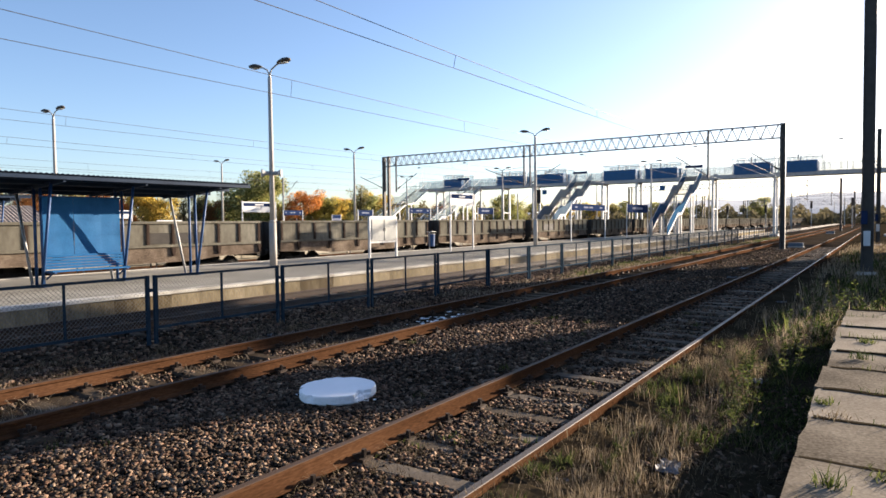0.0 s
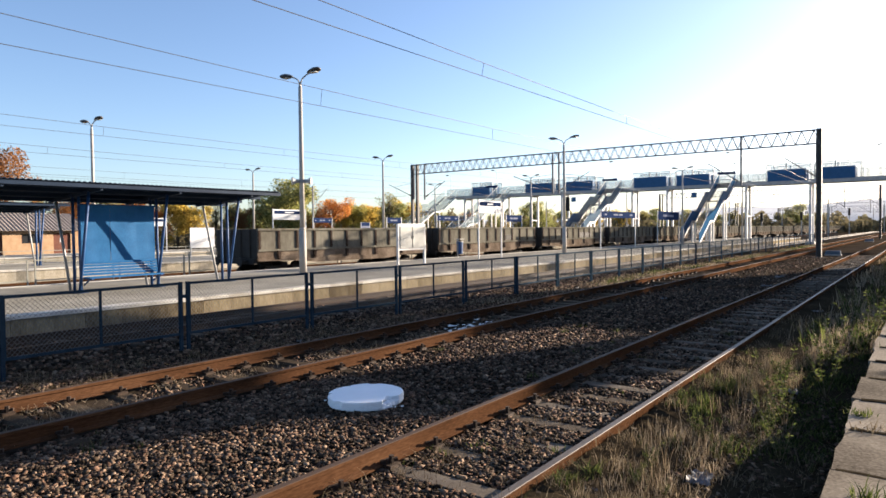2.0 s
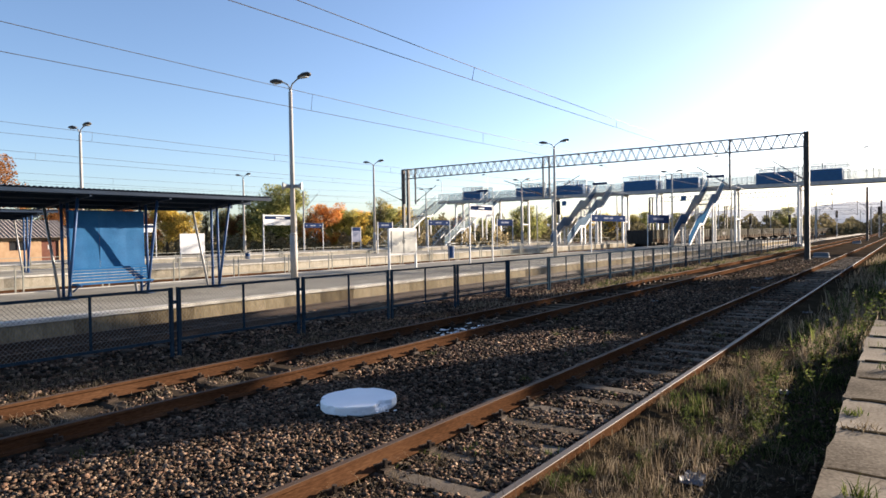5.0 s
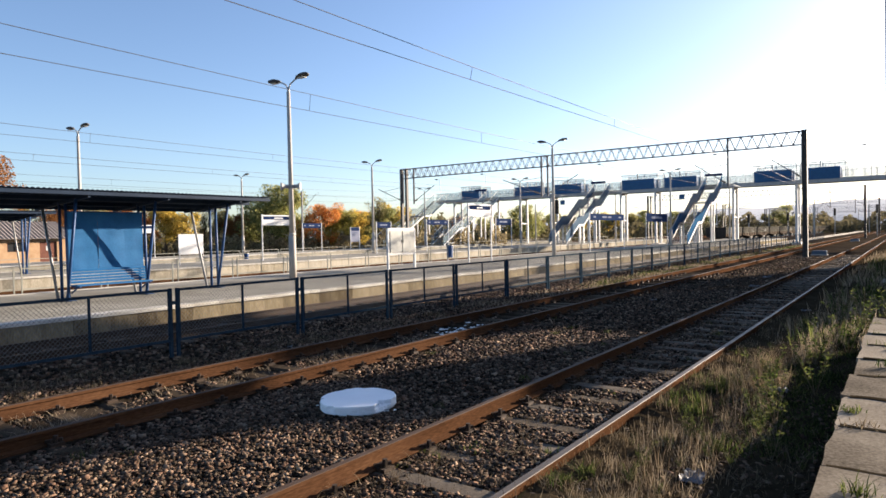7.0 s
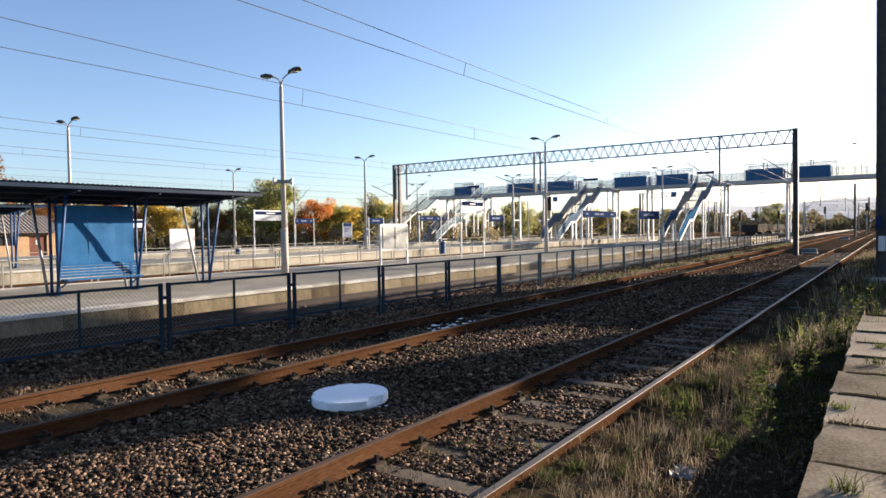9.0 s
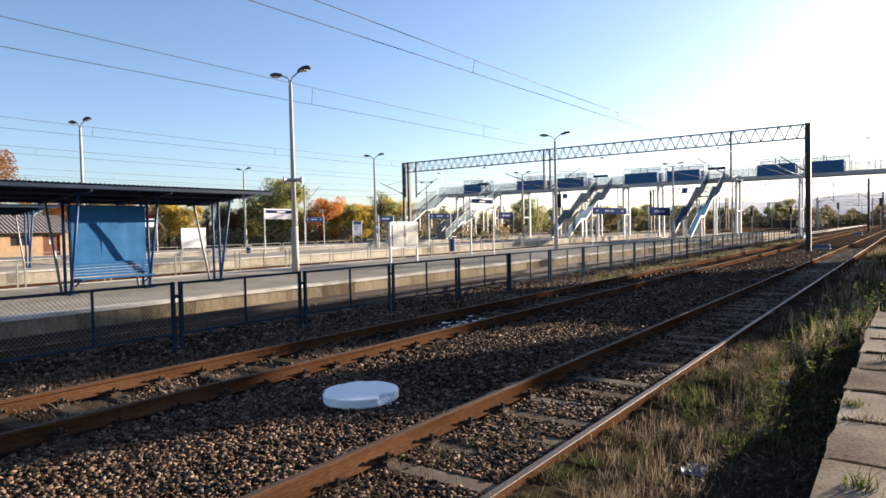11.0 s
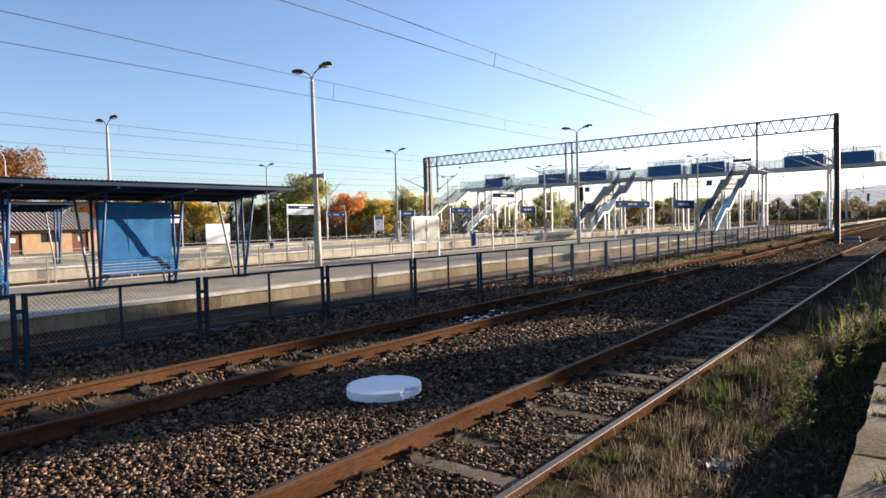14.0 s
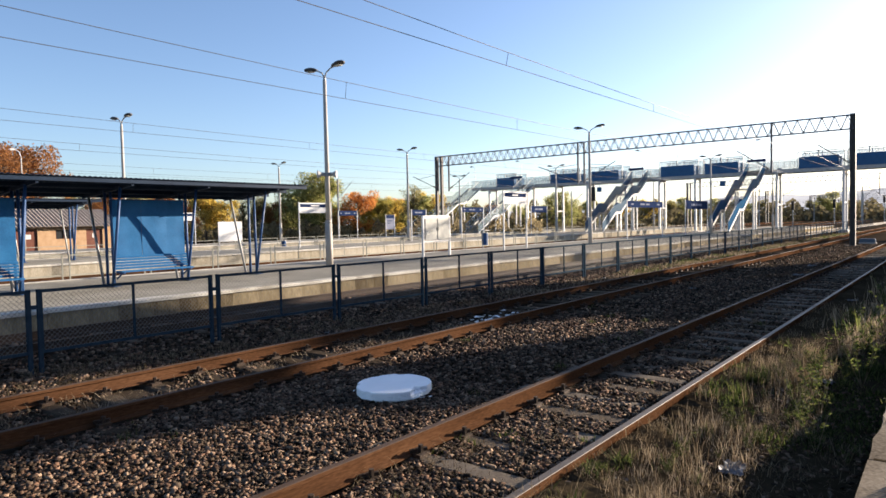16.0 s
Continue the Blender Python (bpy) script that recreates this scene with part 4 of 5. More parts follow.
# ---- footbridge ----
def build_footbridge():
    YB, ZB = 90.0, 7.22
    f = thing("footbridge", (0, YB, 0), "white and blue steel footbridge high over the tracks", "footbridge")
    part("deck", Geo().box(-65.5, 9.0, 0.0, 2.9, ZB + 0.30, ZB + 0.50), M["dark"], f, "dark deck plates")
    for yy in (0.0, 2.75):
        part("girder", Geo().box(-65.5, 9.0, yy - 0.02, yy + 0.17, ZB, ZB + 0.50), M["galv"], f, "grey steel girder")
    for x in (-62.0, -54.7, -49.5, -44.2, -38.2, -33.3, -28.4, -18.4, -11.2, 0.6, 7.0):
        for yy in (0.25, 2.45):
            part("pillar", Geo().box(x - 0.14, x + 0.14, yy - 0.14, yy + 0.14, -0.3, ZB), M["white"], f)
        for z0, z1 in ((3.3, 3.45), (ZB - 0.25, ZB - 0.02)):
            part("pillar_tie", Geo().box(x - 0.06, x + 0.06, 0.39, 2.31, z0, z1), M["white"], f)
        part("pillar_foot", Geo().bevelled(x - 0.5, x + 0.5, -0.2, 2.9, -0.4, 0.1, 0.05), M["concrete"], f)
    boxes = [(-60.3, -57.0), (-50.3, -45.8), (-43.4, -39.2), (-33.0, -28.5), (-27.1, -22.9), (-15.9, -11.7), (-10.6, -6.6)]
    zt = ZB + 0.5
    for a, b in boxes:
        for yy in (-0.08, 2.92):
            p = part("screen_panel", Geo().box(a, b, yy, yy + 0.05, zt - 0.1, zt + 1.32), M["navy"], f, "navy screen over the wires")
            part("side_fin", Geo().box(b, b + 0.05, min(yy, yy + 0.9) if yy < 0 else yy - 0.9, yy + (0.9 if yy < 0 else 0.05), zt, zt + 1.32), M["navy"], p)
            g = Geo()
            g.beam((a - 0.1, yy, zt + 1.95), (b + 0.6, yy, zt + 1.95), 0.08, 0.08).beam((a - 0.1, yy, zt), (a - 0.1, yy, zt + 1.95), 0.08, 0.08).beam((b + 0.6, yy, zt), (b + 0.6, yy, zt + 1.95), 0.08, 0.08).beam(((a + b) / 2, yy, zt + 1.3), ((a + b) / 2, yy, zt + 2.1), 0.14, 0.06)
            for q in range(1, 6):
                if q != 3:
                    xq = a + (b - a) * q / 6
                    g.beam((xq, yy, zt + 1.3), (xq, yy, zt + 1.95), 0.04, 0.04)
            part("clear_panel", Geo().box(a - 0.06, b + 0.56, yy + 0.012, yy + 0.024, zt + 1.33, zt + 1.90), M["haze_screen"], p, "pale see-through upper panel")
            part("screen_frame", g, M["galv"], p, "thin pale frame")
    # railings between the screens
    edges = [-65.5] + [v for ab in boxes for v in ab] + [9.0]
    for a, b in zip(edges[0::2], edges[1::2]):
        for yy in (-0.04, 2.9):
            rl = part("handrail", Geo().beam((a, yy, zt + 1.1), (b, yy, zt + 1.1), 0.05, 0.05), M["galv"], f)
            part("foot_rail", Geo().beam((a, yy, zt + 0.12), (b, yy, zt + 0.12), 0.04, 0.04), M["galv"], rl)
            part("infill_panel", Geo().box(a + 0.03, b - 0.03, yy - 0.006, yy + 0.006, zt + 0.14, zt + 1.07), M["haze_screen"], rl, "pale see-through infill panel")
            x = a
            while x < b:
                part("post", Geo().beam((x, yy, zt), (x, yy, zt + 1.075), 0.04, 0.04), M["galv"], rl)
                x += 1.2
    for x in (-56.4, -36.4, -20.6):
        s = part("bridge_sign", Geo().box(x - 1.2, x + 1.0, -0.14, -0.09, zt + 1.1, zt + 1.42), M["signblue"], f, "navy platform sign above the stairs")
        part("sign_post", Geo().beam((x + 0.8, -0.04, zt), (x + 0.8, -0.04, zt + 3.6), 0.06, 0.06), M["galv"], f)
    for x in (-64.7, -55.6, -35.6, -19.8, -3.5):
        if x in (-64.7, -3.5):
            part("lamp_post", Geo().beam((x, -0.04, zt), (x, -0.04, zt + 3.3), 0.06, 0.06), M["galv"], f)
        top = zt + (3.3 if x in (-64.7, -3.5) else 3.6)
        arm = part("lamp_arm", Geo().line([(x, -0.04, top - 0.05), (x - 0.12, -0.04, top + 0.16), (x - 0.45, -0.04, top + 0.26)], 0.03, 6), M["galv"], f)
        part("lamp_head", Geo().prism([(x - 1.0, top + 0.24), (x - 0.92, top + 0.33), (x - 0.55, top + 0.36), (x - 0.42, top + 0.27), (x - 0.5, top + 0.21), (x - 0.9, top + 0.19)], "y", -0.15, 0.07), M["dark"], arm)
    for x, z in ((-24.69, 6.31), (-42.02, 6.34)):
        d = part("hanging_display", Geo().bevelled(x - 0.34, x + 0.34, -0.45, -0.25, z - 0.33, z + 0.33, 0.03), M["navy"], f, "small blue display hung below the bridge")
        part("hanger", Geo().beam((x, -0.35, z + 0.33), (x, -0.35, ZB + 0.25), 0.05, 0.05).beam((x, -0.35, ZB + 0.25), (x, 0.0, ZB + 0.25), 0.05, 0.05), M["galv"], d)
    return f


def build_stairs(x0, x1, y_foot, z_foot, label, paint):
    """A straight stair in three flights with two landings, rising away along +Y to the bridge deck."""
    s = thing("bridge_stairs", (0, y_foot, z_foot), label, "stairs", "footbridge stairs")
    top, run = 7.72 - z_foot, 89.95 - y_foot
    land = 1.5
    fl = (run - 2 * land) / 3
    pts = []
    y, z = 0.0, 0.0
    for k in range(3):
        pts.append(((y, z), (y + fl, z + top / 3)))
        y, z = y + fl, z + top / 3
        if k < 2:
            pts.append(((y, z), (y + land, z)))
            y += land
    for x in (x0, x1):
        for (ya, za), (yb, zb) in pts:
            part("stringer", Geo().prism([(ya, za - 0.22), (yb, zb - 0.22), (yb, zb + 0.02), (ya, za + 0.02)], "x", x - 0.05, x + 0.05), M["white"], s, "white stringer")
            h = 1.12
            part("side_panel", Geo().prism([(ya, za + 0.03), (yb, zb + 0.03), (yb, zb + h), (ya, za + h)], "x", x - 0.02, x + 0.02), paint, s, "blue side panel")
            part("handrail", Geo().beam((x, ya, za + h + 0.05), (x, yb, zb + h + 0.05), 0.06, 0.05), M["galv"], s)
    tread = Geo().box(x0 + 0.06, x1 - 0.06, 0.0, 0.33, -0.05, 0.0).mesh("step", M["concrete"])
    for k in range(3):
        (ya, za), (yb, zb) = pts[2 * k]
        n = 14
        for i in range(n):
            part("step", tread, None, s, at=(0, ya + fl * i / n, za + (zb - za) * (i + 1) / n))
        if k < 2:
            part("landing", Geo().box(x0 + 0.06, x1 - 0.06, yb, yb + land, zb - 0.08, zb), M["concrete"], s)
            for x in (x0, x1):
                part("leg", Geo().beam((x, yb + 0.15, -0.3), (x, yb + 0.15, zb - 0.28), 0.18, 0.18), M["white"], s)
                part("leg", Geo().beam((x, yb + land - 0.15, -0.3), (x, yb + land - 0.15, zb - 0.28), 0.18, 0.18), M["white"], s)
            part("brace", Geo().beam((x0, yb + 0.15, 0.3), (x1, yb + 0.15, zb - 0.4), 0.07, 0.07), M["white"], s)
    return s


build_footbridge()
build_stairs(-21.7, -19.7, 73.4, 0.30, "blue-panelled footbridge stairs on white legs", M["stairblue"])
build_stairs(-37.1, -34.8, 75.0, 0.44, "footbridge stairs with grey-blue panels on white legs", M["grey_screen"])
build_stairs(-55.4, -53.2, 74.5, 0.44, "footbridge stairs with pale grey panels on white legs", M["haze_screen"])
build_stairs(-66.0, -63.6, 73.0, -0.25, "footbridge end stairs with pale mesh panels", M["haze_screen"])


# ---- goods train ----
def build_wagon():
    w = thing("goods_wagon", (-25.75, -18.4, -0.3), "grimy brown-grey open steel goods wagon", "wagon", "wagons of the goods train")
    L, top, rib, low = 12.35, 2.45, 1.45, 0.86
    part("floor", Geo().box(-1.49, 1.49, 0.0, L, 1.02, 1.12), M["wagondark"], w)
    for s in (-1, 1):
        x = 1.51 * s
        part("side_wall", Geo().box(min(x, x + 0.04 * s), max(x, x + 0.04 * s), 0, L, rib, top - 0.04), M["wagon"], w)
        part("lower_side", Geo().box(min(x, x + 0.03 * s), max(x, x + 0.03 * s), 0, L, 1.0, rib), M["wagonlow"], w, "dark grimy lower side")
        part("top_rim", Geo().box(min(x - 0.03 * s, x + 0.11 * s), max(x - 0.03 * s, x + 0.11 * s), -0.02, L + 0.02, top - 0.10, top), M["wagon"], w)
        part("mid_rail", Geo().box(min(x, x + 0.10 * s), max(x, x + 0.10 * s), 0, L, rib - 0.05, rib + 0.05), M["wagon"], w)
        belly = [(0.0, 1.0), (0.0, low + 0.10), (2.2, low + 0.06), (3.6, low - 0.08), (L - 3.6, low - 0.08), (L - 2.2, low + 0.06), (L, low + 0.10), (L, 1.0)]
        part("sole_bar", Geo().prism(belly, "x", min(x - 0.02 * s, x + 0.07 * s), max(x - 0.02 * s, x + 0.07 * s)), M["wagonlow"], w, "dusty sole bar")
        n = 11
        upper = Geo().box(-0.05, 0.035, -0.06, 0.06, rib + 0.05, top - 0.10).mesh("side_rib", M["wagonrib"])
        lower = Geo().prism([(-0.10, rib - 0.05), (0.10, rib - 0.05), (0.05, 1.02), (-0.05, 1.02)], "x", -0.05, 0.05).mesh("flap_hinge", M["wagonrib"])
        for k in range(n + 1):
            y = 0.08 + (L - 0.16) * k / n
            part("side_rib", upper, None, w, at=(x + 0.06 * s, y, 0))
            if k % 2:
                part("flap_hinge", lower, None, w, at=(x + 0.065 * s, y, 0))
    for y in (0.0, L - 0.06):
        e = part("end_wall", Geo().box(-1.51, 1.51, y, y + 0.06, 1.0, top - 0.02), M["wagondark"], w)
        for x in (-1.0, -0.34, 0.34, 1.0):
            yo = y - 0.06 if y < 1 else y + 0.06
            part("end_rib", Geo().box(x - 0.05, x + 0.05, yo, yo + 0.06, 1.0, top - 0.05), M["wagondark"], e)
    for y in (-0.10, L - 0.05):
        part("head_stock", Geo().box(-1.42, 1.42, y, y + 0.15, 0.82, 1.08), M["wagondark"], w)
        for x in (-0.87, 0.87):
            d = -1 if y < 1 else 1
            ya = y + (0 if d < 0 else 0.15)
            part("buffer", Geo().tube((x, ya, 0.95), (x, ya + 0.36 * d, 0.95), 0.08, n=10).tube((x, ya + 0.36 * d, 0.95), (x, ya + 0.42 * d, 0.95), 0.21, n=12), M["wagondark"], w)
    part("draw_gear", Geo().box(-0.06, 0.06, L + 0.1, L + 1.0, 0.88, 0.98), M["wagondark"], w)
    wheel = Geo().tube((-0.06, 0, 0.44), (0.06, 0, 0.44), 0.44, n=18).tube((0.06, 0, 0.44), (0.12, 0, 0.44), 0.14, n=10).mesh("wheel", M["wagondark"])
    for yc in (2.0, L - 2.0):
        b = Geo()
        for s in (-1, 1):
            b.prism([(-1.35, 0.46), (-1.1, 0.66), (-0.4, 0.70), (0.4, 0.70), (1.1, 0.66), (1.35, 0.46), (1.1, 0.36), (0.5, 0.42), (-0.5, 0.42), (-1.1, 0.36)], "x", 0.95 * s - 0.06, 0.95 * s + 0.06)
        b.box(-0.95, 0.95, -0.2, 0.2, 0.5, 0.86)
        bg = part("bogie", b, M["wagondark"], w, at=(0, yc, 0))
        for dy in (-0.9, 0.9):
            for x in (-0.75, 0.75):
                part("wheel", wheel, None, bg, at=(x, dy, 0))
    return w


WAGON = build_wagon()
WAGONS = [WAGON] + [copy_thing(WAGON, pose(-25.75, 0, -0.3)) for k in range(24)]

for k, y0, y1, z0, z1 in ((2, 6.7, 9.3, 1.53, 1.98), (5, 2.4, 4.6, 1.53, 2.05), (1, 8.0, 9.0, 1.56, 1.9), (4, 9.6, 10.6, 1.55, 1.95)):
    part("dark_patch", Geo().box(1.552, 1.566, y0, y1, z0, z1), M["wagondark"], WAGONS[k], "blackened repair plate")


def build_locomotive():
    """The electric engine at the head of the train, far down the line."""
    e = thing("locomotive", (-25.75, 321.0, -0.3), "pale electric locomotive at the head of the goods train", "locomotive")
    L = 16.0
    body = [(-1.48, 1.0), (1.48, 1.0), (1.48, 2.9), (1.15, 3.75), (-1.15, 3.75), (-1.48, 2.9)]
    part("body", Geo().prism(body, "y", 0.6, L - 0.6), M["signwhite"], e, "pale painted body")
    for y0, y1 in ((0.0, 0.6), (L - 0.6, L)):
        c = part("cab_front", Geo().prism([(-1.4, 1.0), (1.4, 1.0), (1.4, 2.8), (1.05, 3.55), (-1.05, 3.55), (-1.4, 2.8)], "y", y0, y1), M["signwhite"], e)
        yg = y0 - 0.03 if y0 < 1 else y1
        for x in (-0.62, 0.62):
            part("windscreen", Geo().box(x - 0.5, x + 0.5, yg, yg + 0.03, 2.35, 3.1), M["glass"], c)
        for x in (-0.87, 0.87):
            d = -1 if y0 < 1 else 1
            yb = y0 if y0 < 1 else y1
            part("buffer", Geo().tube((x, yb, 1.08), (x, yb + 0.5 * d, 1.08), 0.12, 0.2, 12), M["wagondark"], c)
    part("underframe", Geo().box(-1.4, 1.4, 0.2, L - 0.2, 0.62, 1.0), M["wagondark"], e)
    wheel = Geo().tube((-0.06, 0, 0.55), (0.06, 0, 0.55), 0.55, n=18).mesh("wheel", M["wagondark"])
    for yc in (3.6, L - 3.6):
        bg = part("bogie", Geo().box(-1.15, 1.15, -1.9, 1.9, 0.4, 0.7), M["wagondark"], e, at=(0, yc, 0))
        for dy in (-1.35, 1.35):
            for x in (-0.75, 0.75):
                part("wheel", wheel, None, bg, at=(x, dy, 0))
    part("pantograph", Geo().line([(0, 3.0, 3.75), (0, 4.2, 4.6), (0, 3.2, 5.75)], 0.04, 6).beam((-0.8, 3.2, 5.77), (0.8, 3.2, 5.77), 0.06, 0.05), M["dark"], e)
    return e


ENGINE = build_locomotive()


# ---- brick shed ----
def build_shed():
    s = thing("brick_building", (-78.0, 0, -0.3), "low orange brick station shed with grey corrugated roof", "building")
    y0, y1, h = 4.0, 35.5, 3.0
    g = Geo()
    g.box(-8.0, -7.7, y0, y1, 0, h).box(-7.7, -0.3, y0, y0 + 0.3, 0, h).box(-7.7, -0.3, y1 - 0.3, y1, 0, h)
    ops = [(9.0, 10.4, 1.3, 2.3), (14.0, 15.4, 1.3, 2.3), (20.0, 21.4, 1.3, 2.3), (24.6, 27.6, 0.0, 2.5), (29.4, 31.2, 1.35, 2.35), (32.6, 34.4, 0.0, 2.4)]
    y = y0
    for a, b, z0, z1 in ops:
        g.box(-0.3, 0, y, a, 0, h)
        if z0 > 0:
            g.box(-0.3, 0, a, b, 0, z0)
        g.box(-0.3, 0, a, b, z1, h)
        y = b
    g.box(-0.3, 0, y, y1, 0, h)
    part("wall", g, M["brick"], s)
    for a, b, z0, z1 in ops:
        if z0 > 0:
            w = part("window", Geo().box(-0.22, -0.18, a, b, z0, z1), M["glass"], s, "dark window")
            part("frame", Geo().box(-0.2, -0.1, a, a + 0.08, z0, z1).box(-0.2, -0.1, b - 0.08, b, z0, z1).box(-0.2, -0.1, (a + b) / 2 - 0.03, (a + b) / 2 + 0.03, z0, z1), M["door"], w)
        else:
            d = part("door", Geo().box(-0.2, -0.12, a, b, z0, z1), M["door"], s, "brown double door")
            part("notice", Geo().box(-0.12, -0.11, a + 1.9 if b - a > 2 else a + 0.7, a + 2.4 if b - a > 2 else a + 1.1, 1.4, 1.9), M["signwhite"], d)
    r = Geo()
    n = int((y1 - y0 + 1.2) / 0.2)
    prof = [(0.7, 2.75), (-4.0, 4.75), (-8.7, 2.75)]
    for k in range(n + 1):
        yy = y0 - 0.6 + k * (y1 - y0 + 1.2) / n
        w = 0.04 * (1 if k % 2 else -1)
        for x, z in prof:
            r.v += [(x, yy, z + w), (x, yy, z + w - 0.05)]
    for k in range(n):
        a = 6 * k
        b = a + 6
        for i in (0, 2):
            r.f += [(a + i, b + i, b + i + 2, a + i + 2), (a + i + 1, a + i + 3, b + i + 3, b + i + 1)]
        r.f += [(a, a + 1, b + 1, b), (a + 4, b + 4, b + 5, a + 5)]
    part("roof", r, M["slate"], s)
    part("gable", Geo().prism([(0, h), (-4.0, 4.65), (-8.0, h)], "y", y0, y0 + 0.28).prism([(0, h), (-4.0, 4.65), (-8.0, h)], "y", y1 - 0.28, y1), M["brick"], s)
    for yy in (y0, y1):
        part("eaves_board", Geo().beam((0.68, yy, 2.66), (0.68, yy + 0.1, 2.66), 0.05, 0.15), M["door"], s)


build_shed()


# ---- trees ----
def build_tree(seed, h, spread, low, leaf, count, mat, label):
    """A tapered trunk with forking limbs and a ragged crown of many small leaf clumps."""
    r = np.random.default_rng(seed)
    t = thing("tree", (0, -500, 0), label, "tree", "autumn trees")
    g = Geo()
    g.tube((0, 0, -0.4), (0.1, 0, h * 0.45), 0.028 * h, 0.016 * h, 9)
    g.tube((0.1, 0, h * 0.45), (0.0, 0.1, h * 0.85), 0.016 * h, 0.005 * h, 7)
    tips = []
    for k in range(15):
        z = h * r.uniform(low, 0.78)
        a = r.uniform(0, 6.28)
        d = spread * r.uniform(0.45, 0.98) * (1.0 - 0.55 * max(0, z / h - 0.45))
        e = Vector((d * math.cos(a), d * math.sin(a), min(h * 0.97, z + d * r.uniform(0.25, 0.8))))
        g.tube((0.05, 0, z * 0.85), e, 0.009 * h, 0.0025 * h, 6)
        tips.append((e, spread * r.uniform(0.26, 0.46)))
        for q in range(2):
            m = Vector((0.05, 0, z * 0.85)).lerp(e, r.uniform(0.45, 0.8))
            e2 = m + Vector((r.uniform(-1, 1), r.uniform(-1, 1), r.uniform(-0.1, 1.0))) * spread * 0.38
            g.tube(m, e2, 0.004 * h, 0.0015 * h, 5)
            tips.append((e2, spread * r.uniform(0.18, 0.34)))
    tips.append((Vector((0, 0.1, h * 0.9)), spread * 0.3))
    tips.append((Vector((0.3, -0.2, h * 0.72)), spread * 0.45))
    part("trunk", g, M["bark"], t, "brown trunk and limbs", smooth=True)
    w = np.array([s ** 2 for _, s in tips])
    idx = r.choice(len(tips), count, p=w / w.sum())
    c = np.array([tuple(tips[i][0]) for i in idx])
    s = np.array([tips[i][1] for i in idx])
    d = r.normal(size=(count, 3))
    d /= np.linalg.norm(d, axis=1)[:, None]
    c = c + d * (s * r.uniform(0.25, 1.0, count) ** 0.6)[:, None] * np.array([1, 1, 0.8])
    a = r.normal(size=(count, 3))
    a /= np.linalg.norm(a, axis=1)[:, None]
    b = np.cross(a, r.normal(size=(count, 3)))
    b /= np.linalg.norm(b, axis=1)[:, None]
    sz = leaf * r.uniform(0.6, 1.4, (count, 1))
    v = np.stack([c - a * sz, c + b * sz * 0.55, c + a * sz, c - b * sz * 0.55], 1).reshape(-1, 3)
    o = np.arange(count)[:, None] * 4
    f = np.concatenate([o + [0, 1, 2], o + [0, 2, 3]], 1).reshape(-1, 3)
    cloud("crown", v, f, mat, "", "", "", t)
    return t


SPECIES = {
    "green": build_tree(11, 9.5, 4.6, 0.15, 0.145, 11500, M["green"], "broad green tree turning yellow behind the platforms"),
    "olive": build_tree(12, 8.5, 3.6, 0.15, 0.135, 9000, M["olive"], "olive-green tree in early autumn"),
    "orange": build_tree(13, 8.5, 3.7, 0.12, 0.13, 9500, M["orange"], "tree with bright orange autumn leaves"),
    "yellow": build_tree(14, 8.0, 3.2, 0.12, 0.13, 8500, M["yellow"], "tree with golden yellow autumn leaves"),
    "russet": build_tree(15, 12.0, 4.8, 0.25, 0.125, 15000, M["russet"], "large tree with russet brown autumn leaves"),
    "lime": build_tree(17, 8.0, 3.2, 0.12, 0.13, 8500, M["lime"], "yellow-green tree in early autumn"),
    "birch": build_tree(16, 8.5, 2.2, 0.25, 0.12, 2000, M["olive"], "slim half-bare tree with thin leaves"),
}


def plant(kind, x, y, s, turn):
    o = SPECIES[kind]
    c = copy_thing(o, Matrix.Translation((x, y, -0.3)) @ pose(0, 0, 0, 0, 0, turn) @ Matrix.Diagonal((s, s, s, 1)))
    return c


def polar(px_deg, d):
    """Place by its bearing (degrees left of the tracks' direction) and distance."""
    return -d * math.sin(radians(px_deg)), d * math.cos(radians(px_deg))


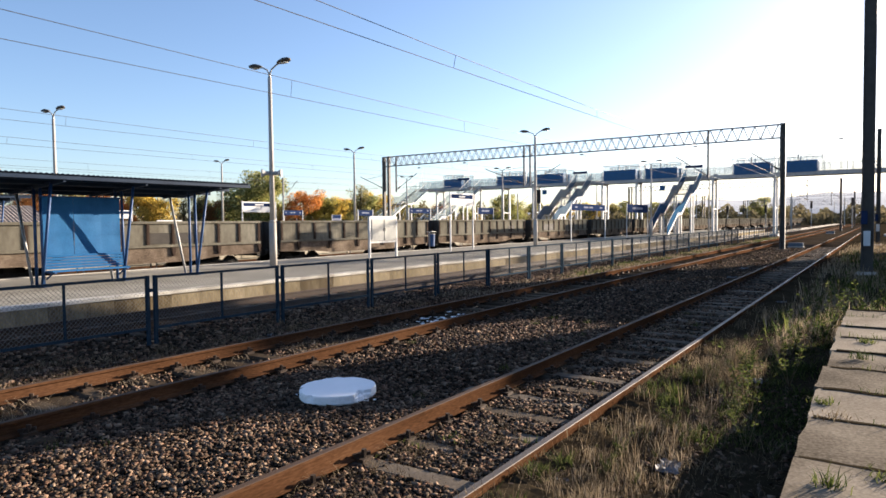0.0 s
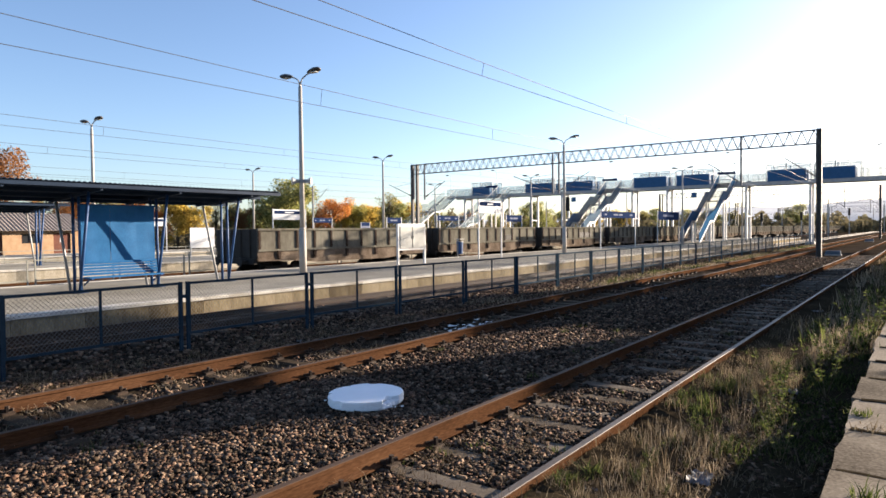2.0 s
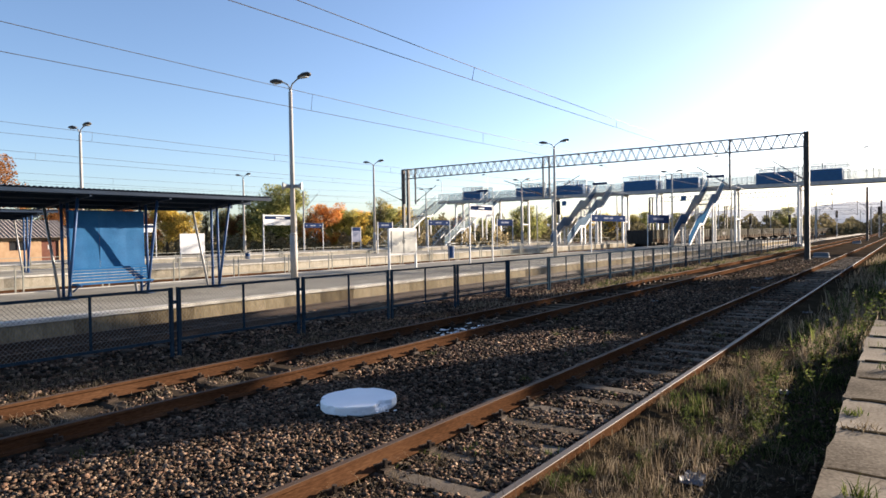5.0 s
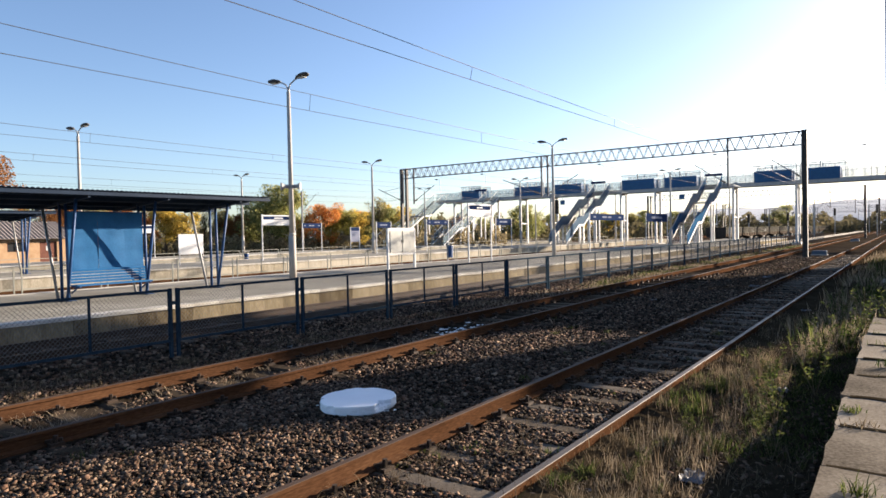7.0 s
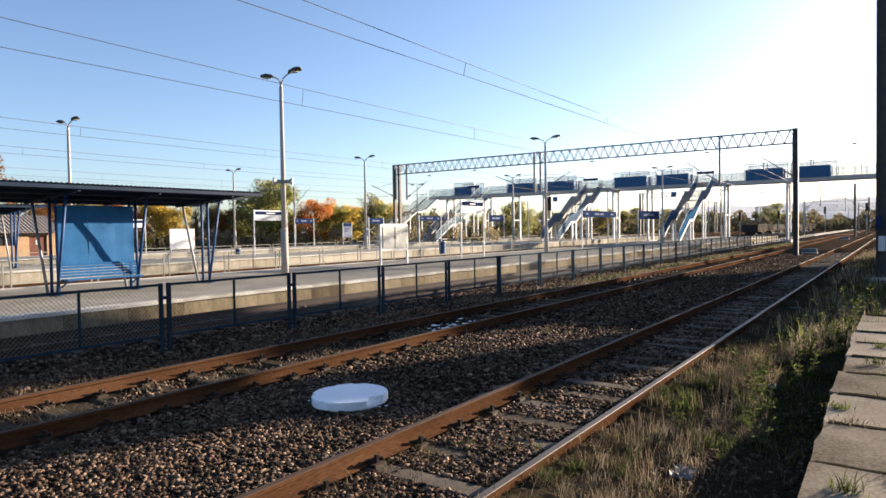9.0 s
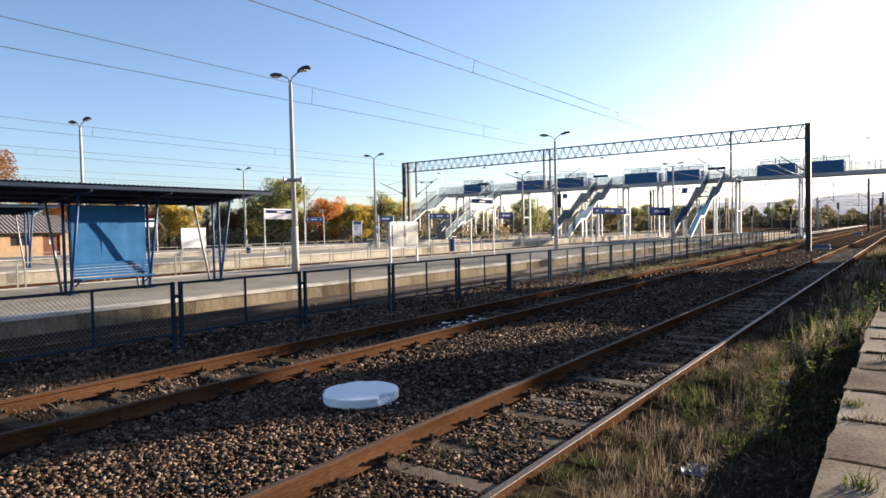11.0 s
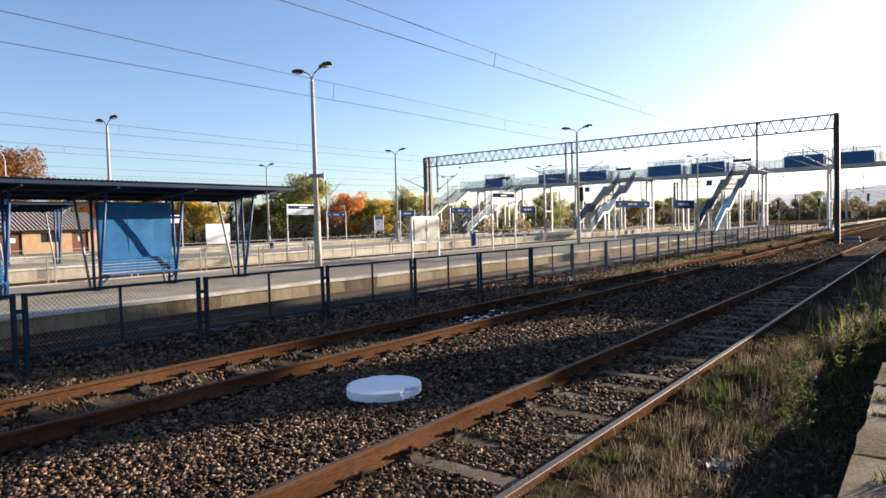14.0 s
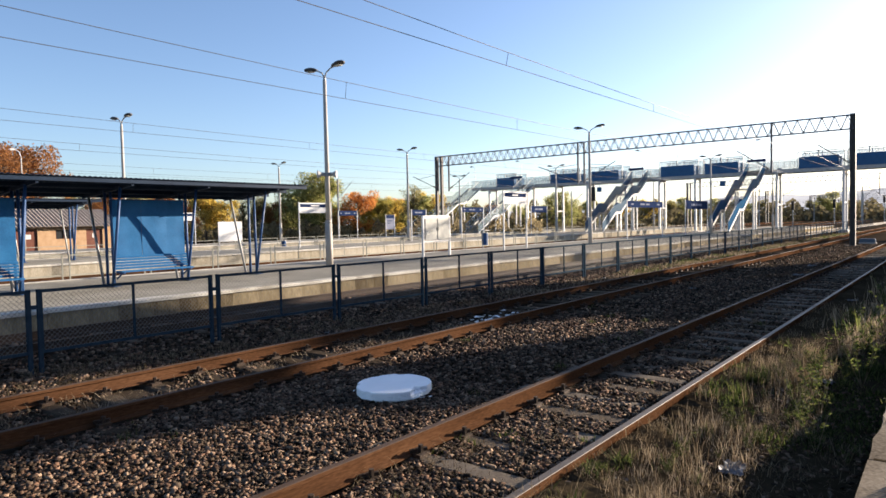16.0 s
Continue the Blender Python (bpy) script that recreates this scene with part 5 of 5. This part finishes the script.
for kind, brg, d, s in (("russet", 71.4, 96, 1.1), ("russet", 74, 92, 1.05), ("russet", 66, 100, 0.62), ("birch", 68.3, 100, 1.12), ("birch", 63.7, 100, 1.08), ("orange", 64, 98, 0.62), ("birch", 63.0, 100, 0.8), ("russet", 61.5, 105, 0.62),
                        ("yellow", 58.6, 96, 0.95), ("yellow", 57.4, 92, 0.75), ("orange", 60.2, 99, 0.66), ("birch", 54.6, 104, 0.9), ("olive", 53.6, 108, 0.7), ("birch", 55.6, 103, 0.85), ("russet", 53.0, 104, 0.5),
                        ("green", 50.4, 100, 1.08), ("green", 52.0, 112, 0.8), ("green", 49.5, 106, 0.95), ("orange", 46.3, 98, 0.84), ("lime", 44.3, 102, 0.82), ("lime", 45.0, 104, 0.62), ("yellow", 43.2, 108, 0.8), ("orange", 42.6, 118, 0.8),
                        ("green", 41.6, 112, 0.65), ("birch", 41.2, 104, 1.05), ("green", 40.2, 116, 0.75), ("yellow", 39.4, 118, 0.95), ("olive", 38.2, 120, 0.8), ("green", 37.2, 130, 0.8), ("olive", 35.8, 130, 0.75),
                        ("russet", 34.6, 134, 0.6), ("olive", 33.4, 140, 0.75), ("green", 32.0, 140, 0.7), ("olive", 30.6, 150, 0.8), ("green", 29.2, 150, 0.75), ("green", 28.0, 140, 1.05), ("olive", 26.9, 160, 0.8), ("green", 25.6, 170, 0.9),
                        ("olive", 24.4, 180, 0.9), ("yellow", 23.2, 190, 0.9), ("green", 22.0, 200, 1.0), ("yellow", 20.9, 190, 1.1), ("olive", 19.6, 210, 1.0), ("green", 18.4, 220, 1.1), ("olive", 17.2, 230, 1.0), ("green", 16.0, 240, 1.1),
                        ("olive", 14.9, 250, 1.1), ("green", 13.8, 250, 1.1), ("olive", 12.7, 260, 1.1), ("green", 8.0, 270, 1.5), ("olive", 8.9, 290, 1.2), ("green", 11.6, 270, 1.0), ("olive", 7.6, 300, 1.1), ("olive", 6.4, 320, 1.2), ("olive", 5.2, 330, 1.1), ("olive", 3.9, 340, 1.1), ("green", -2, 300, 1.2), ("olive", -5, 250, 1.2), ("green", -9, 220, 1.2)):
    x, y = polar(brg, d)
    plant(kind, x, y, s * (0.82 if 9 < brg < 39 else 0.72 if 0 < brg < 9 else 1.0), rng.uniform(0, 360))
for o in SPECIES.values():
    for c in [*o.children_recursive, o]:
        bpy.data.objects.remove(c)


def build_far_woods():
    """A low ragged belt of shrubs and woodland behind the station."""
    r = np.random.default_rng(5)
    n = 42000
    b = r.uniform(-14, 74, n)
    d = r.uniform(112, 150, n) + np.clip(34 - b, 0, 50) * 5.5
    h = 3.1 + 1.5 * np.sin(b * 1.3) + 1.2 * np.sin(b * 3.7 + 1) + d * 0.008
    c = np.stack([-d * np.sin(np.radians(b)), d * np.cos(np.radians(b)), r.uniform(-0.3, 1, n) * h], 1)
    c[:, 2] = np.maximum(c[:, 2], -0.2)
    a = r.normal(size=(n, 3))
    a /= np.linalg.norm(a, axis=1)[:, None]
    q = np.cross(a, r.normal(size=(n, 3)))
    q /= np.linalg.norm(q, axis=1)[:, None]
    sz = (0.36 * d / 130)[:, None] * r.uniform(0.5, 1.3, (n, 1))
    v = np.stack([c - a * sz, c + q * sz * 0.6, c + a * sz, c - q * sz * 0.6], 1).reshape(-1, 3)
    o = np.arange(n)[:, None] * 4
    f = np.concatenate([o + [0, 1, 2], o + [0, 2, 3]], 1).reshape(-1, 3)
    cloud("far_woods", v, f, M["shrub"], "low olive and brown shrubs and woods beyond the station", "woods")


def build_hedge():
    """Ragged undergrowth at the foot of the trees behind the last platform."""
    r = np.random.default_rng(6)
    n = 15000
    b = r.uniform(30, 58, n)
    d = r.uniform(94, 104, n)
    h = 1.9 + 0.9 * np.sin(b * 1.9) + 0.6 * np.sin(b * 5.1 + 1)
    c = np.stack([-d * np.sin(np.radians(b)), d * np.cos(np.radians(b)), -0.2 + r.uniform(0, 1, n) ** 0.8 * h], 1)
    a = r.normal(size=(n, 3))
    a /= np.linalg.norm(a, axis=1)[:, None]
    q = np.cross(a, r.normal(size=(n, 3)))
    q /= np.linalg.norm(q, axis=1)[:, None]
    sz = r.uniform(0.12, 0.26, (n, 1))
    v = np.stack([c - a * sz, c + q * sz * 0.6, c + a * sz, c - q * sz * 0.6], 1).reshape(-1, 3)
    o = np.arange(n)[:, None] * 4
    f = np.concatenate([o + [0, 1, 2], o + [0, 2, 3]], 1).reshape(-1, 3)
    cloud("undergrowth", v, f, M["bramble"], "dry brown undergrowth at the foot of the trees", "bushes")


build_hedge()


build_far_woods()


def build_hills():
    g = Geo()
    n = 80
    for k in range(n + 1):
        b = -50 + 100 * k / n
        h = 104 - 1.7 * max(0, b - 2) + 5 * math.sin(b * 0.55) + 3 * math.sin(b * 1.7 + 1)
        for d, z in ((2600, -5), (3100, max(2, h)), (3900, -5)):
            x, y = polar(b, d)
            g.v.append((x, y, z))
    for k in range(n):
        a = 3 * k
        g.f += [(a, a + 3, a + 4, a + 1), (a + 1, a + 4, a + 5, a + 2)]
    solo("backdrop", g, M["hill"], "pale hazy wooded hills on the horizon", "hills", "structure", smooth=True)


build_hills()


# ---- made-up buildings out of view that keep the low sun off parts of the tracks ----
def build_sun_block(at, w, d, h, label, rise=0.0):
    b = thing("station_building", (*at, -0.3), label, "building", "buildings by the ramp", turn=-SUN_AZ)
    part("wall", Geo().box(0, 0.35, 0, d, 0, h).box(w - 0.35, w, 0, d, 0, h).box(0.35, w - 0.35, 0, 0.35, 0, h).box(0.35, w - 0.35, d - 0.35, d, 0, h), M["brick"], b)
    outline = [(0, h), (w, h), (w, h + rise)] if rise else [(-0.1, h), (w + 0.1, h), (w + 0.1, h + 0.25), (w / 2, h + 0.6), (-0.1, h + 0.25)]
    part("roof", Geo().prism(outline, "y", -0.1, d + 0.1), M["slate"], b)


# Added unseen blocks; their outlines shape the shade on ballast and platform wall.
build_sun_block((4.5, 50.61), 3.9, 9.0, 14.0, "tall unseen brick block added to shade the tracks")
build_sun_block((1.99, 51.62), 2.62, 9.0, 10.95, "unseen brick block with a sloping top, added to shade the platform wall", 3.1)
build_sun_block((2.92, 30.87), 2.35, 3.6, 5.95, "small unseen brick block added to shade the near ballast")
build_sun_block((4.88, 36.32), 1.8, 2.8, 8.5, "narrow unseen brick block added to shade the near ballast")
build_sun_block((3.34, 40.19), 3.2, 5.0, 6.1, "low unseen brick block added to shade the ground between tracks")


def build_sky_block():
    """An added, unseen warehouse block behind the ramp; it cuts skylight in the shade."""
    b = thing("goods_warehouse", (12.0, -45.0, -0.3), "long unseen brick block added behind the ramp to cut skylight", "building", "buildings by the ramp")
    part("wall", Geo().box(0, 0.4, 0, 72, 0, 6.4).box(11.6, 12, 0, 72, 0, 6.4).box(0.4, 11.6, 0, 0.4, 0, 6.4).box(0.4, 11.6, 71.6, 72, 0, 6.4), M["brick"], b)
    part("roof", Geo().prism([(-0.5, 6.4), (12.5, 6.4), (12.5, 6.6), (6.0, 7.8), (-0.5, 6.6)], "y", -0.3, 72.3), M["slate"], b)
    for k in range(6):
        part("door", Geo().box(-0.06, -0.004, 5 + 11 * k, 8.4 + 11 * k, 0.7, 4.0), M["door"], b, "brown sliding door")


build_sky_block()


# ---- verge weeds ----
def blades(n, xf, yf, hf, wid, lean, seed, ground):
    """Curved tapering blades; xf, yf, hf give place and height."""
    r = np.random.default_rng(seed)
    x, y, h = xf(r, n), yf(r, n), hf(r, n)
    z = np.full(n, ground) if np.isscalar(ground) else ground
    a = r.uniform(0, 6.28, n)
    dx, dy = np.cos(a), np.sin(a)
    l = lean * h * r.uniform(0.2, 1.0, n)
    w = wid * r.uniform(0.6, 1.3, n)
    px, py = -dy * w, dx * w
    v = np.stack([np.stack([x - px, y - py, z], 1), np.stack([x + px, y + py, z], 1),
                  np.stack([x + dx * l * 0.35 - px * 0.7, y + dy * l * 0.35 - py * 0.7, z + h * 0.6], 1), np.stack([x + dx * l * 0.35 + px * 0.7, y + dy * l * 0.35 + py * 0.7, z + h * 0.6], 1),
                  np.stack([x + dx * l, y + dy * l, z + h], 1)], 1).reshape(-1, 3)
    o = np.arange(n)[:, None] * 5
    f = np.concatenate([o + [0, 1, 3], o + [0, 3, 2], o + [2, 3, 4]], 1).reshape(-1, 3)
    return v, f


def tufts(name, seed, n, k, x0, x1, y0, y1, h0, h1, wid, lean, sd, mat, label, floor=-0.14):
    r = np.random.default_rng(seed)
    cx, cy, ch = r.uniform(x0, x1, k), y0 + (y1 - y0) * r.uniform(0, 1, k) ** 1.5, r.uniform(h0, h1, k)
    i = r.integers(0, k, n)
    x, y = cx[i] + r.normal(0, sd, n), cy[i] + r.normal(0, sd, n)
    ok = (x > x0 - 0.2) & (x < x1 + 0.1)
    x, y, i = x[ok], y[ok], i[ok]
    h = ch[i] * r.uniform(0.4, 1.15, len(x))
    v, f = blades(len(x), lambda *_: x, lambda *_: y, lambda *_: h, wid, lean, seed + 1, floor)
    cloud(name, v, f, mat, label, "grass")


def build_verge():
    """A low uneven bank of dirt and roots against the outer rail."""
    r = np.random.default_rng(61)
    g = Geo()
    xs = (-2.468, -2.40, -2.28, -2.12, -1.92, -1.70)
    zs = (-0.085, -0.075, -0.085, -0.11, -0.15, -0.26)
    n = 420
    for j in range(n + 1):
        y = 1.0 + 29.0 * j / n
        wave = 0.02 * math.sin(y * 1.7) + 0.015 * math.sin(y * 4.3 + 1)
        for k, (x, z) in enumerate(zip(xs, zs)):
            g.v.append((x + (r.normal(0, 0.012) if k else 0.0), y, z + wave * 0.5 + r.normal(0, 0.010)))
    m = len(xs)
    for j in range(n):
        for k in range(m - 1):
            a = j * m + k
            g.f.append((a, a + 1, a + m + 1, a + m))
    solo("verge_bank", g, M["soil"], "low bank of dark dirt and roots against the rail", "verge", "structure")


build_verge()
tufts("dead_stems", 29, 5200, 260, -2.35, -0.6, 2.6, 16.0, 0.03, 0.10, 0.0024, 3.2, 0.16, M["straw"], "tangled dead stems lying on the verge")
tufts("dead_stems", 77, 2600, 60, -1.7, -0.58, 3.4, 7.6, 0.03, 0.14, 0.0026, 2.2, 0.12, M["straw"], "matted brown stems below the ramp")
tufts("dry_grass", 31, 2200, 34, -2.15, -1.0, 3.0, 17.0, 0.08, 0.34, 0.0017, 1.2, 0.05, M["palestraw"], "pale dry grass tufts on the track verge")
tufts("straw_clump", 47, 1500, 34, -2.2, -1.45, 4.4, 6.7, 0.06, 0.28, 0.0024, 0.95, 0.085, M["palestraw"], "pale dry grass beside the rail")
tufts("brown_stalks", 79, 700, 26, -2.3, -1.3, 3.8, 9.5, 0.10, 0.34, 0.0026, 0.7, 0.10, M["straw"], "brown dead stalks on the verge")
tufts("dry_grass", 49, 1500, 16, -1.9, -1.45, 8.6, 10.6, 0.2, 0.46, 0.0022, 0.8, 0.05, M["straw"], "tall dry grass fans on the track verge")
tufts("dry_grass", 51, 320, 7, -1.4, -1.0, 11.0, 12.2, 0.25, 0.5, 0.004, 0.6, 0.05, M["palestraw"], "bleached broad stalks on the track verge")
tufts("green_grass", 33, 1400, 40, -2.3, -0.62, 3.2, 16.0, 0.05, 0.16, 0.006, 1.3, 0.08, M["grass"], "green weeds and grass on the track verge")
tufts("green_grass", 53, 800, 16, -2.4, -1.85, 7.6, 9.6, 0.05, 0.2, 0.007, 1.0, 0.06, M["grass"], "lush green weeds beside the rail")
tufts("green_grass", 57, 420, 5, -2.42, -2.2, 4.7, 5.4, 0.06, 0.15, 0.007, 1.2, 0.05, M["grass"], "small green weeds beside the rail")
tufts("low_weeds", 35, 5200, 60, -1.3, -0.56, 6.6, 13.0, 0.03, 0.10, 0.009, 1.6, 0.15, M["grass"], "dark green low weeds below the ramp wall")
tufts("far_grass", 37, 9000, 200, -1.9, 2.5, 13.0, 60.0, 0.12, 0.5, 0.009, 0.8, 0.35, M["palestraw"], "tall dry weeds beyond the ramp")
tufts("far_weeds", 39, 4000, 110, -1.6, 2.5, 13.0, 50.0, 0.12, 0.5, 0.014, 0.8, 0.35, M["grass"], "tall green weeds beyond the ramp")
tufts("rail_grass", 43, 1900, 60, -2.46, -2.2, 2.6, 17.0, 0.08, 0.23, 0.003, 1.1, 0.07, M["straw"], "short dry grass against the rail")
tufts("track_weeds", 41, 900, 36, -7.9, -2.6, 3.0, 16.0, 0.04, 0.11, 0.004, 0.9, 0.05, M["grass"], "small weeds between the sleepers", -0.2)
tufts("track_straw", 59, 3000, 110, -3.95, -2.6, 3.6, 18.0, 0.03, 0.11, 0.0024, 2.6, 0.12, M["straw"], "dead straw lying between the sleepers", -0.185)
tufts("track_straw", 61, 2600, 70, -8.8, -7.5, 2.0, 11.0, 0.03, 0.09, 0.004, 2.8, 0.16, M["palestraw"], "dead straw and leaves between the rails", -0.185)
tufts("fence_grass", 63, 5200, 150, -10.9, -9.3, 1.5, 14.0, 0.05, 0.20, 0.004, 1.4, 0.12, M["straw"], "dry brown grass at the foot of the fence", -0.22)
tufts("lineside_grass", 65, 9000, 260, -10.9, -9.3, 16.0, 95.0, 0.05, 0.18, 0.012, 1.4, 0.30, M["palestraw"], "short dry grass along the fence", -0.23)
tufts("lineside_weeds", 67, 5000, 130, -10.9, -9.4, 24.0, 95.0, 0.05, 0.18, 0.016, 1.4, 0.30, M["grass"], "short green grass along the fence", -0.23)


def build_weed(seed):
    """A tall bushy roadside weed: stalks with many small leaves."""
    r = np.random.default_rng(seed)
    w = thing("tall_weed", (0, -400, 0), "tall bushy green weed with narrow leaves", "weed", "tall weeds")
    g = Geo()
    lv = Geo()
    for k in range(7):
        a, l = r.uniform(0, 6.28), r.uniform(0.35, 0.75)
        tip = Vector((math.cos(a) * l * 0.4, math.sin(a) * l * 0.4, l))
        g.tube((0, 0, 0), tip, 0.006, 0.002, 5)
        for q in range(36):
            p = tip * r.uniform(0.25, 1.0)
            d = Vector((r.normal(), r.normal(), r.uniform(-0.2, 0.9))).normalized() * r.uniform(0.03, 0.075)
            sdv = d.cross(Vector((r.normal(), r.normal(), r.normal()))).normalized() * 0.009
            lv.add([p, p + d * 0.5 + sdv, p + d, p + d * 0.5 - sdv], [(0, 1, 2, 3)])
    tagged(part("stem_tangle", g, M["straw"], w), kind="stuff")
    tagged(part("foliage", lv, M["grass"], w), kind="stuff")
    return w


WEEDS = [build_weed(71), build_weed(72)]
for k, (x, y, s) in enumerate(((-1.35, 8.4, 1.0), (-1.15, 7.6, 0.8), (-1.5, 9.6, 0.9), (-0.95, 9.2, 1.0), (-1.15, 11.2, 1.1), (-0.8, 12.4, 1.2), (-1.75, 6.6, 0.55), (-1.0, 6.4, 0.6), (-1.9, 5.6, 0.45), (-0.7, 14.2, 1.3), (-0.2, 15.0, 1.4), (-1.2, 16.0, 1.2), (0.3, 14.0, 1.2), (0.9, 16.5, 1.5), (-0.9, 19.0, 1.5), *((rng.uniform(-2.25, -0.7), rng.uniform(3.6, 12.5), rng.uniform(0.15, 0.4)) for q in range(24)), (-1.29, 7.4, 0.6), (-1.24, 7.15, 0.45), (-1.38, 7.7, 0.5), (-2.25, 8.3, 0.4), (-2.15, 8.7, 0.42), (-2.3, 8.0, 0.3), (0.2, 21.0, 1.6), (-1.6, 14.0, 0.8))):
    copy_thing(WEEDS[k % 2], Matrix.Translation((x, y, -0.14)) @ pose(0, 0, 0, 0, 0, 67 * k) @ Matrix.Diagonal((s, s, s, 1)))
for o in WEEDS:
    for c in [*o.children_recursive, o]:
        bpy.data.objects.remove(c)


def joint_grass():
    r = np.random.default_rng(55)
    xs, ys = [], []
    for k in range(22):
        y = -8.9 + 1.06 * k
        m = r.integers(8, 90)
        c = r.uniform(-0.45, 1.0, 4)
        xs.append(c[r.integers(0, 4, m)] + r.normal(0, 0.10, m))
        ys.append(y + r.normal(0, 0.018, m))
    x, y = np.concatenate(xs), np.concatenate(ys)
    ok = x > -0.46
    x, y = x[ok], y[ok]
    v, f = blades(len(x), lambda *_: x, lambda *_: y, lambda q, n: q.uniform(0.03, 0.11, n), 0.004, 1.2, 56, 0.385)
    cloud("joint_grass", v, f, M["grass"], "short grass growing from the slab joints", "grass")


joint_grass()
tufts("slab_weeds", 73, 420, 7, -0.44, 0.5, 4.2, 11.5, 0.05, 0.12, 0.005, 1.2, 0.05, M["grass"], "small weeds growing on the slabs", 0.395)
tufts("slab_straw", 75, 420, 9, -0.44, 0.6, 4.0, 11.5, 0.03, 0.08, 0.004, 1.8, 0.07, M["straw"], "dead grass lying on the slabs", 0.395)


# ---- small things on the ballast ----
def build_lid():
    """A round white polystyrene block, its edge broken out where it was knocked."""
    r = np.random.default_rng(3)
    n = 96
    g = Geo()
    rings = [(0.97, 0.0, 0.2), (1.0, 0.02, 0.3), (1.0, 0.055, 0.45), (1.0, 0.07, 1.0), (1.0, 0.102, 1.0), (0.985, 0.115, 1.05), (0.80, 0.115, 0.3)]
    bites = [(87, 5.0, 0.12), (50, 2.0, 0.05), (24, 2.5, 0.05), (35, 1.4, 0.03), (64, 1.5, 0.025)]
    for s, z, deep in rings:
        for k in range(n):
            a = 2 * math.pi * k / n
            q = 0.475 + 0.006 * math.sin(5 * a) + r.uniform(-0.003, 0.003)
            for at, wide, cut in bites:
                e = abs((k - at + n / 2) % n - n / 2) / wide
                if e < 1:
                    q -= cut * deep * (1 - e * e) * r.uniform(0.7, 1.15)
            g.v.append((q * s * math.cos(a), q * s * math.sin(a), z))
    m = len(rings)
    for i in range(m - 1):
        for k in range(n):
            g.f.append((i * n + k, i * n + (k + 1) % n, (i + 1) * n + (k + 1) % n, (i + 1) * n + k))
    g.f += [tuple(range(n))[::-1], tuple(range((m - 1) * n, m * n))]
    solo("polystyrene_disc", g, M["foam"], "round white polystyrene disc with a broken edge on the ballast", "polystyrene disc", at=pose(-5.65, 6.0, -0.175, 1.0, -1.0, 30))


def scrap(name, x, y, z, size, seed, label, category, mat):
    """A crumpled sheet."""
    r = np.random.default_rng(seed)
    g = Geo()
    n = 9
    for i in range(n + 1):
        for j in range(n + 1):
            g.v.append(((i / n - 0.5) * size + r.normal(0, size * 0.045), (j / n - 0.5) * size * 0.6 + r.normal(0, size * 0.045), abs(r.normal(0, size * 0.085))))
    for i in range(n):
        for j in range(n):
            a = i * (n + 1) + j
            g.f.append((a, a + n + 1, a + n + 2, a + 1))
    solo(name, g, mat, label, category, at=pose(x, y, z, 0, 0, r.uniform(0, 360)), group="scattered litter")


build_lid()
build_stones()
for k, (x, y, sz) in enumerate(((-3.44, 5.09, 0.10), (-2.16, 4.88, 0.16), (-1.36, 9.2, 0.26), (-1.48, 5.6, 0.27), (-2.1, 18.3, 0.25), (-4.6, 26.0, 0.35), (-5.0, 31.0, 0.4), (-6.4, 20.0, 0.2), (-9.6, 14.0, 0.2), (-3.3, 7.2, 0.1), (-9.9, 8.6, 0.15), (-10.2, 22.0, 0.2))):
    scrap("plastic_litter", x, y, -0.19 if x < -2.4 else -0.12, sz, 80 + k, "crumpled pale plastic litter on the ground", "litter", M["litter"])
r = np.random.default_rng(9)
for k, (x, y, sz) in enumerate(((-5.17, 5.98, 0.07), (-5.22, 5.86, 0.06), (-5.10, 6.06, 0.05), (-5.33, 5.70, 0.04), (-6.08, 5.72, 0.05))):
    scrap("polystyrene_crumb", x, y, -0.165, sz, 150 + k, "broken white polystyrene crumb beside the disc", "litter", M["foam"])
for k in range(34):
    scrap("polystyrene_crumb", -8.25 + r.uniform(-0.34, 0.34), 11.85 + r.normal(0, 0.45), -0.165, r.uniform(0.04, 0.12), 120 + k, "broken white polystyrene scraps between the rails", "litter", M["foam"])
for x, y in ((-5.55, 57.0), (-6.2, 108.0)):
    b = thing("relay_box", (x, y, -0.25), "low pale blue-grey trackside box", "trackside box", "trackside boxes")
    part("base", Geo().box(-0.55, 0.55, -0.3, 0.3, 0, 0.10), M["concrete"], b)
    part("cover", Geo().bevelled(-0.5, 0.5, -0.25, 0.25, 0.10, 0.38, 0.06), M["glazed"], b)


# ---- movement ----
def motions():
    """The goods train runs off along the tracks at a steady pace."""
    speed, pitch, tail = 18.85, 13.6, -19.0
    times = [0.0, 0.1] + [0.5 * k for k in range(1, 32)] + [15.9, 16.0]
    for k, w in enumerate(WAGONS):
        walk(w, [(t, pose(-25.75, tail + pitch * k + speed * t, -0.3)) for t in times])
    walk(ENGINE, [(t, pose(-25.75, tail + pitch * len(WAGONS) + 0.4 + speed * t, -0.3)) for t in times])


motions()
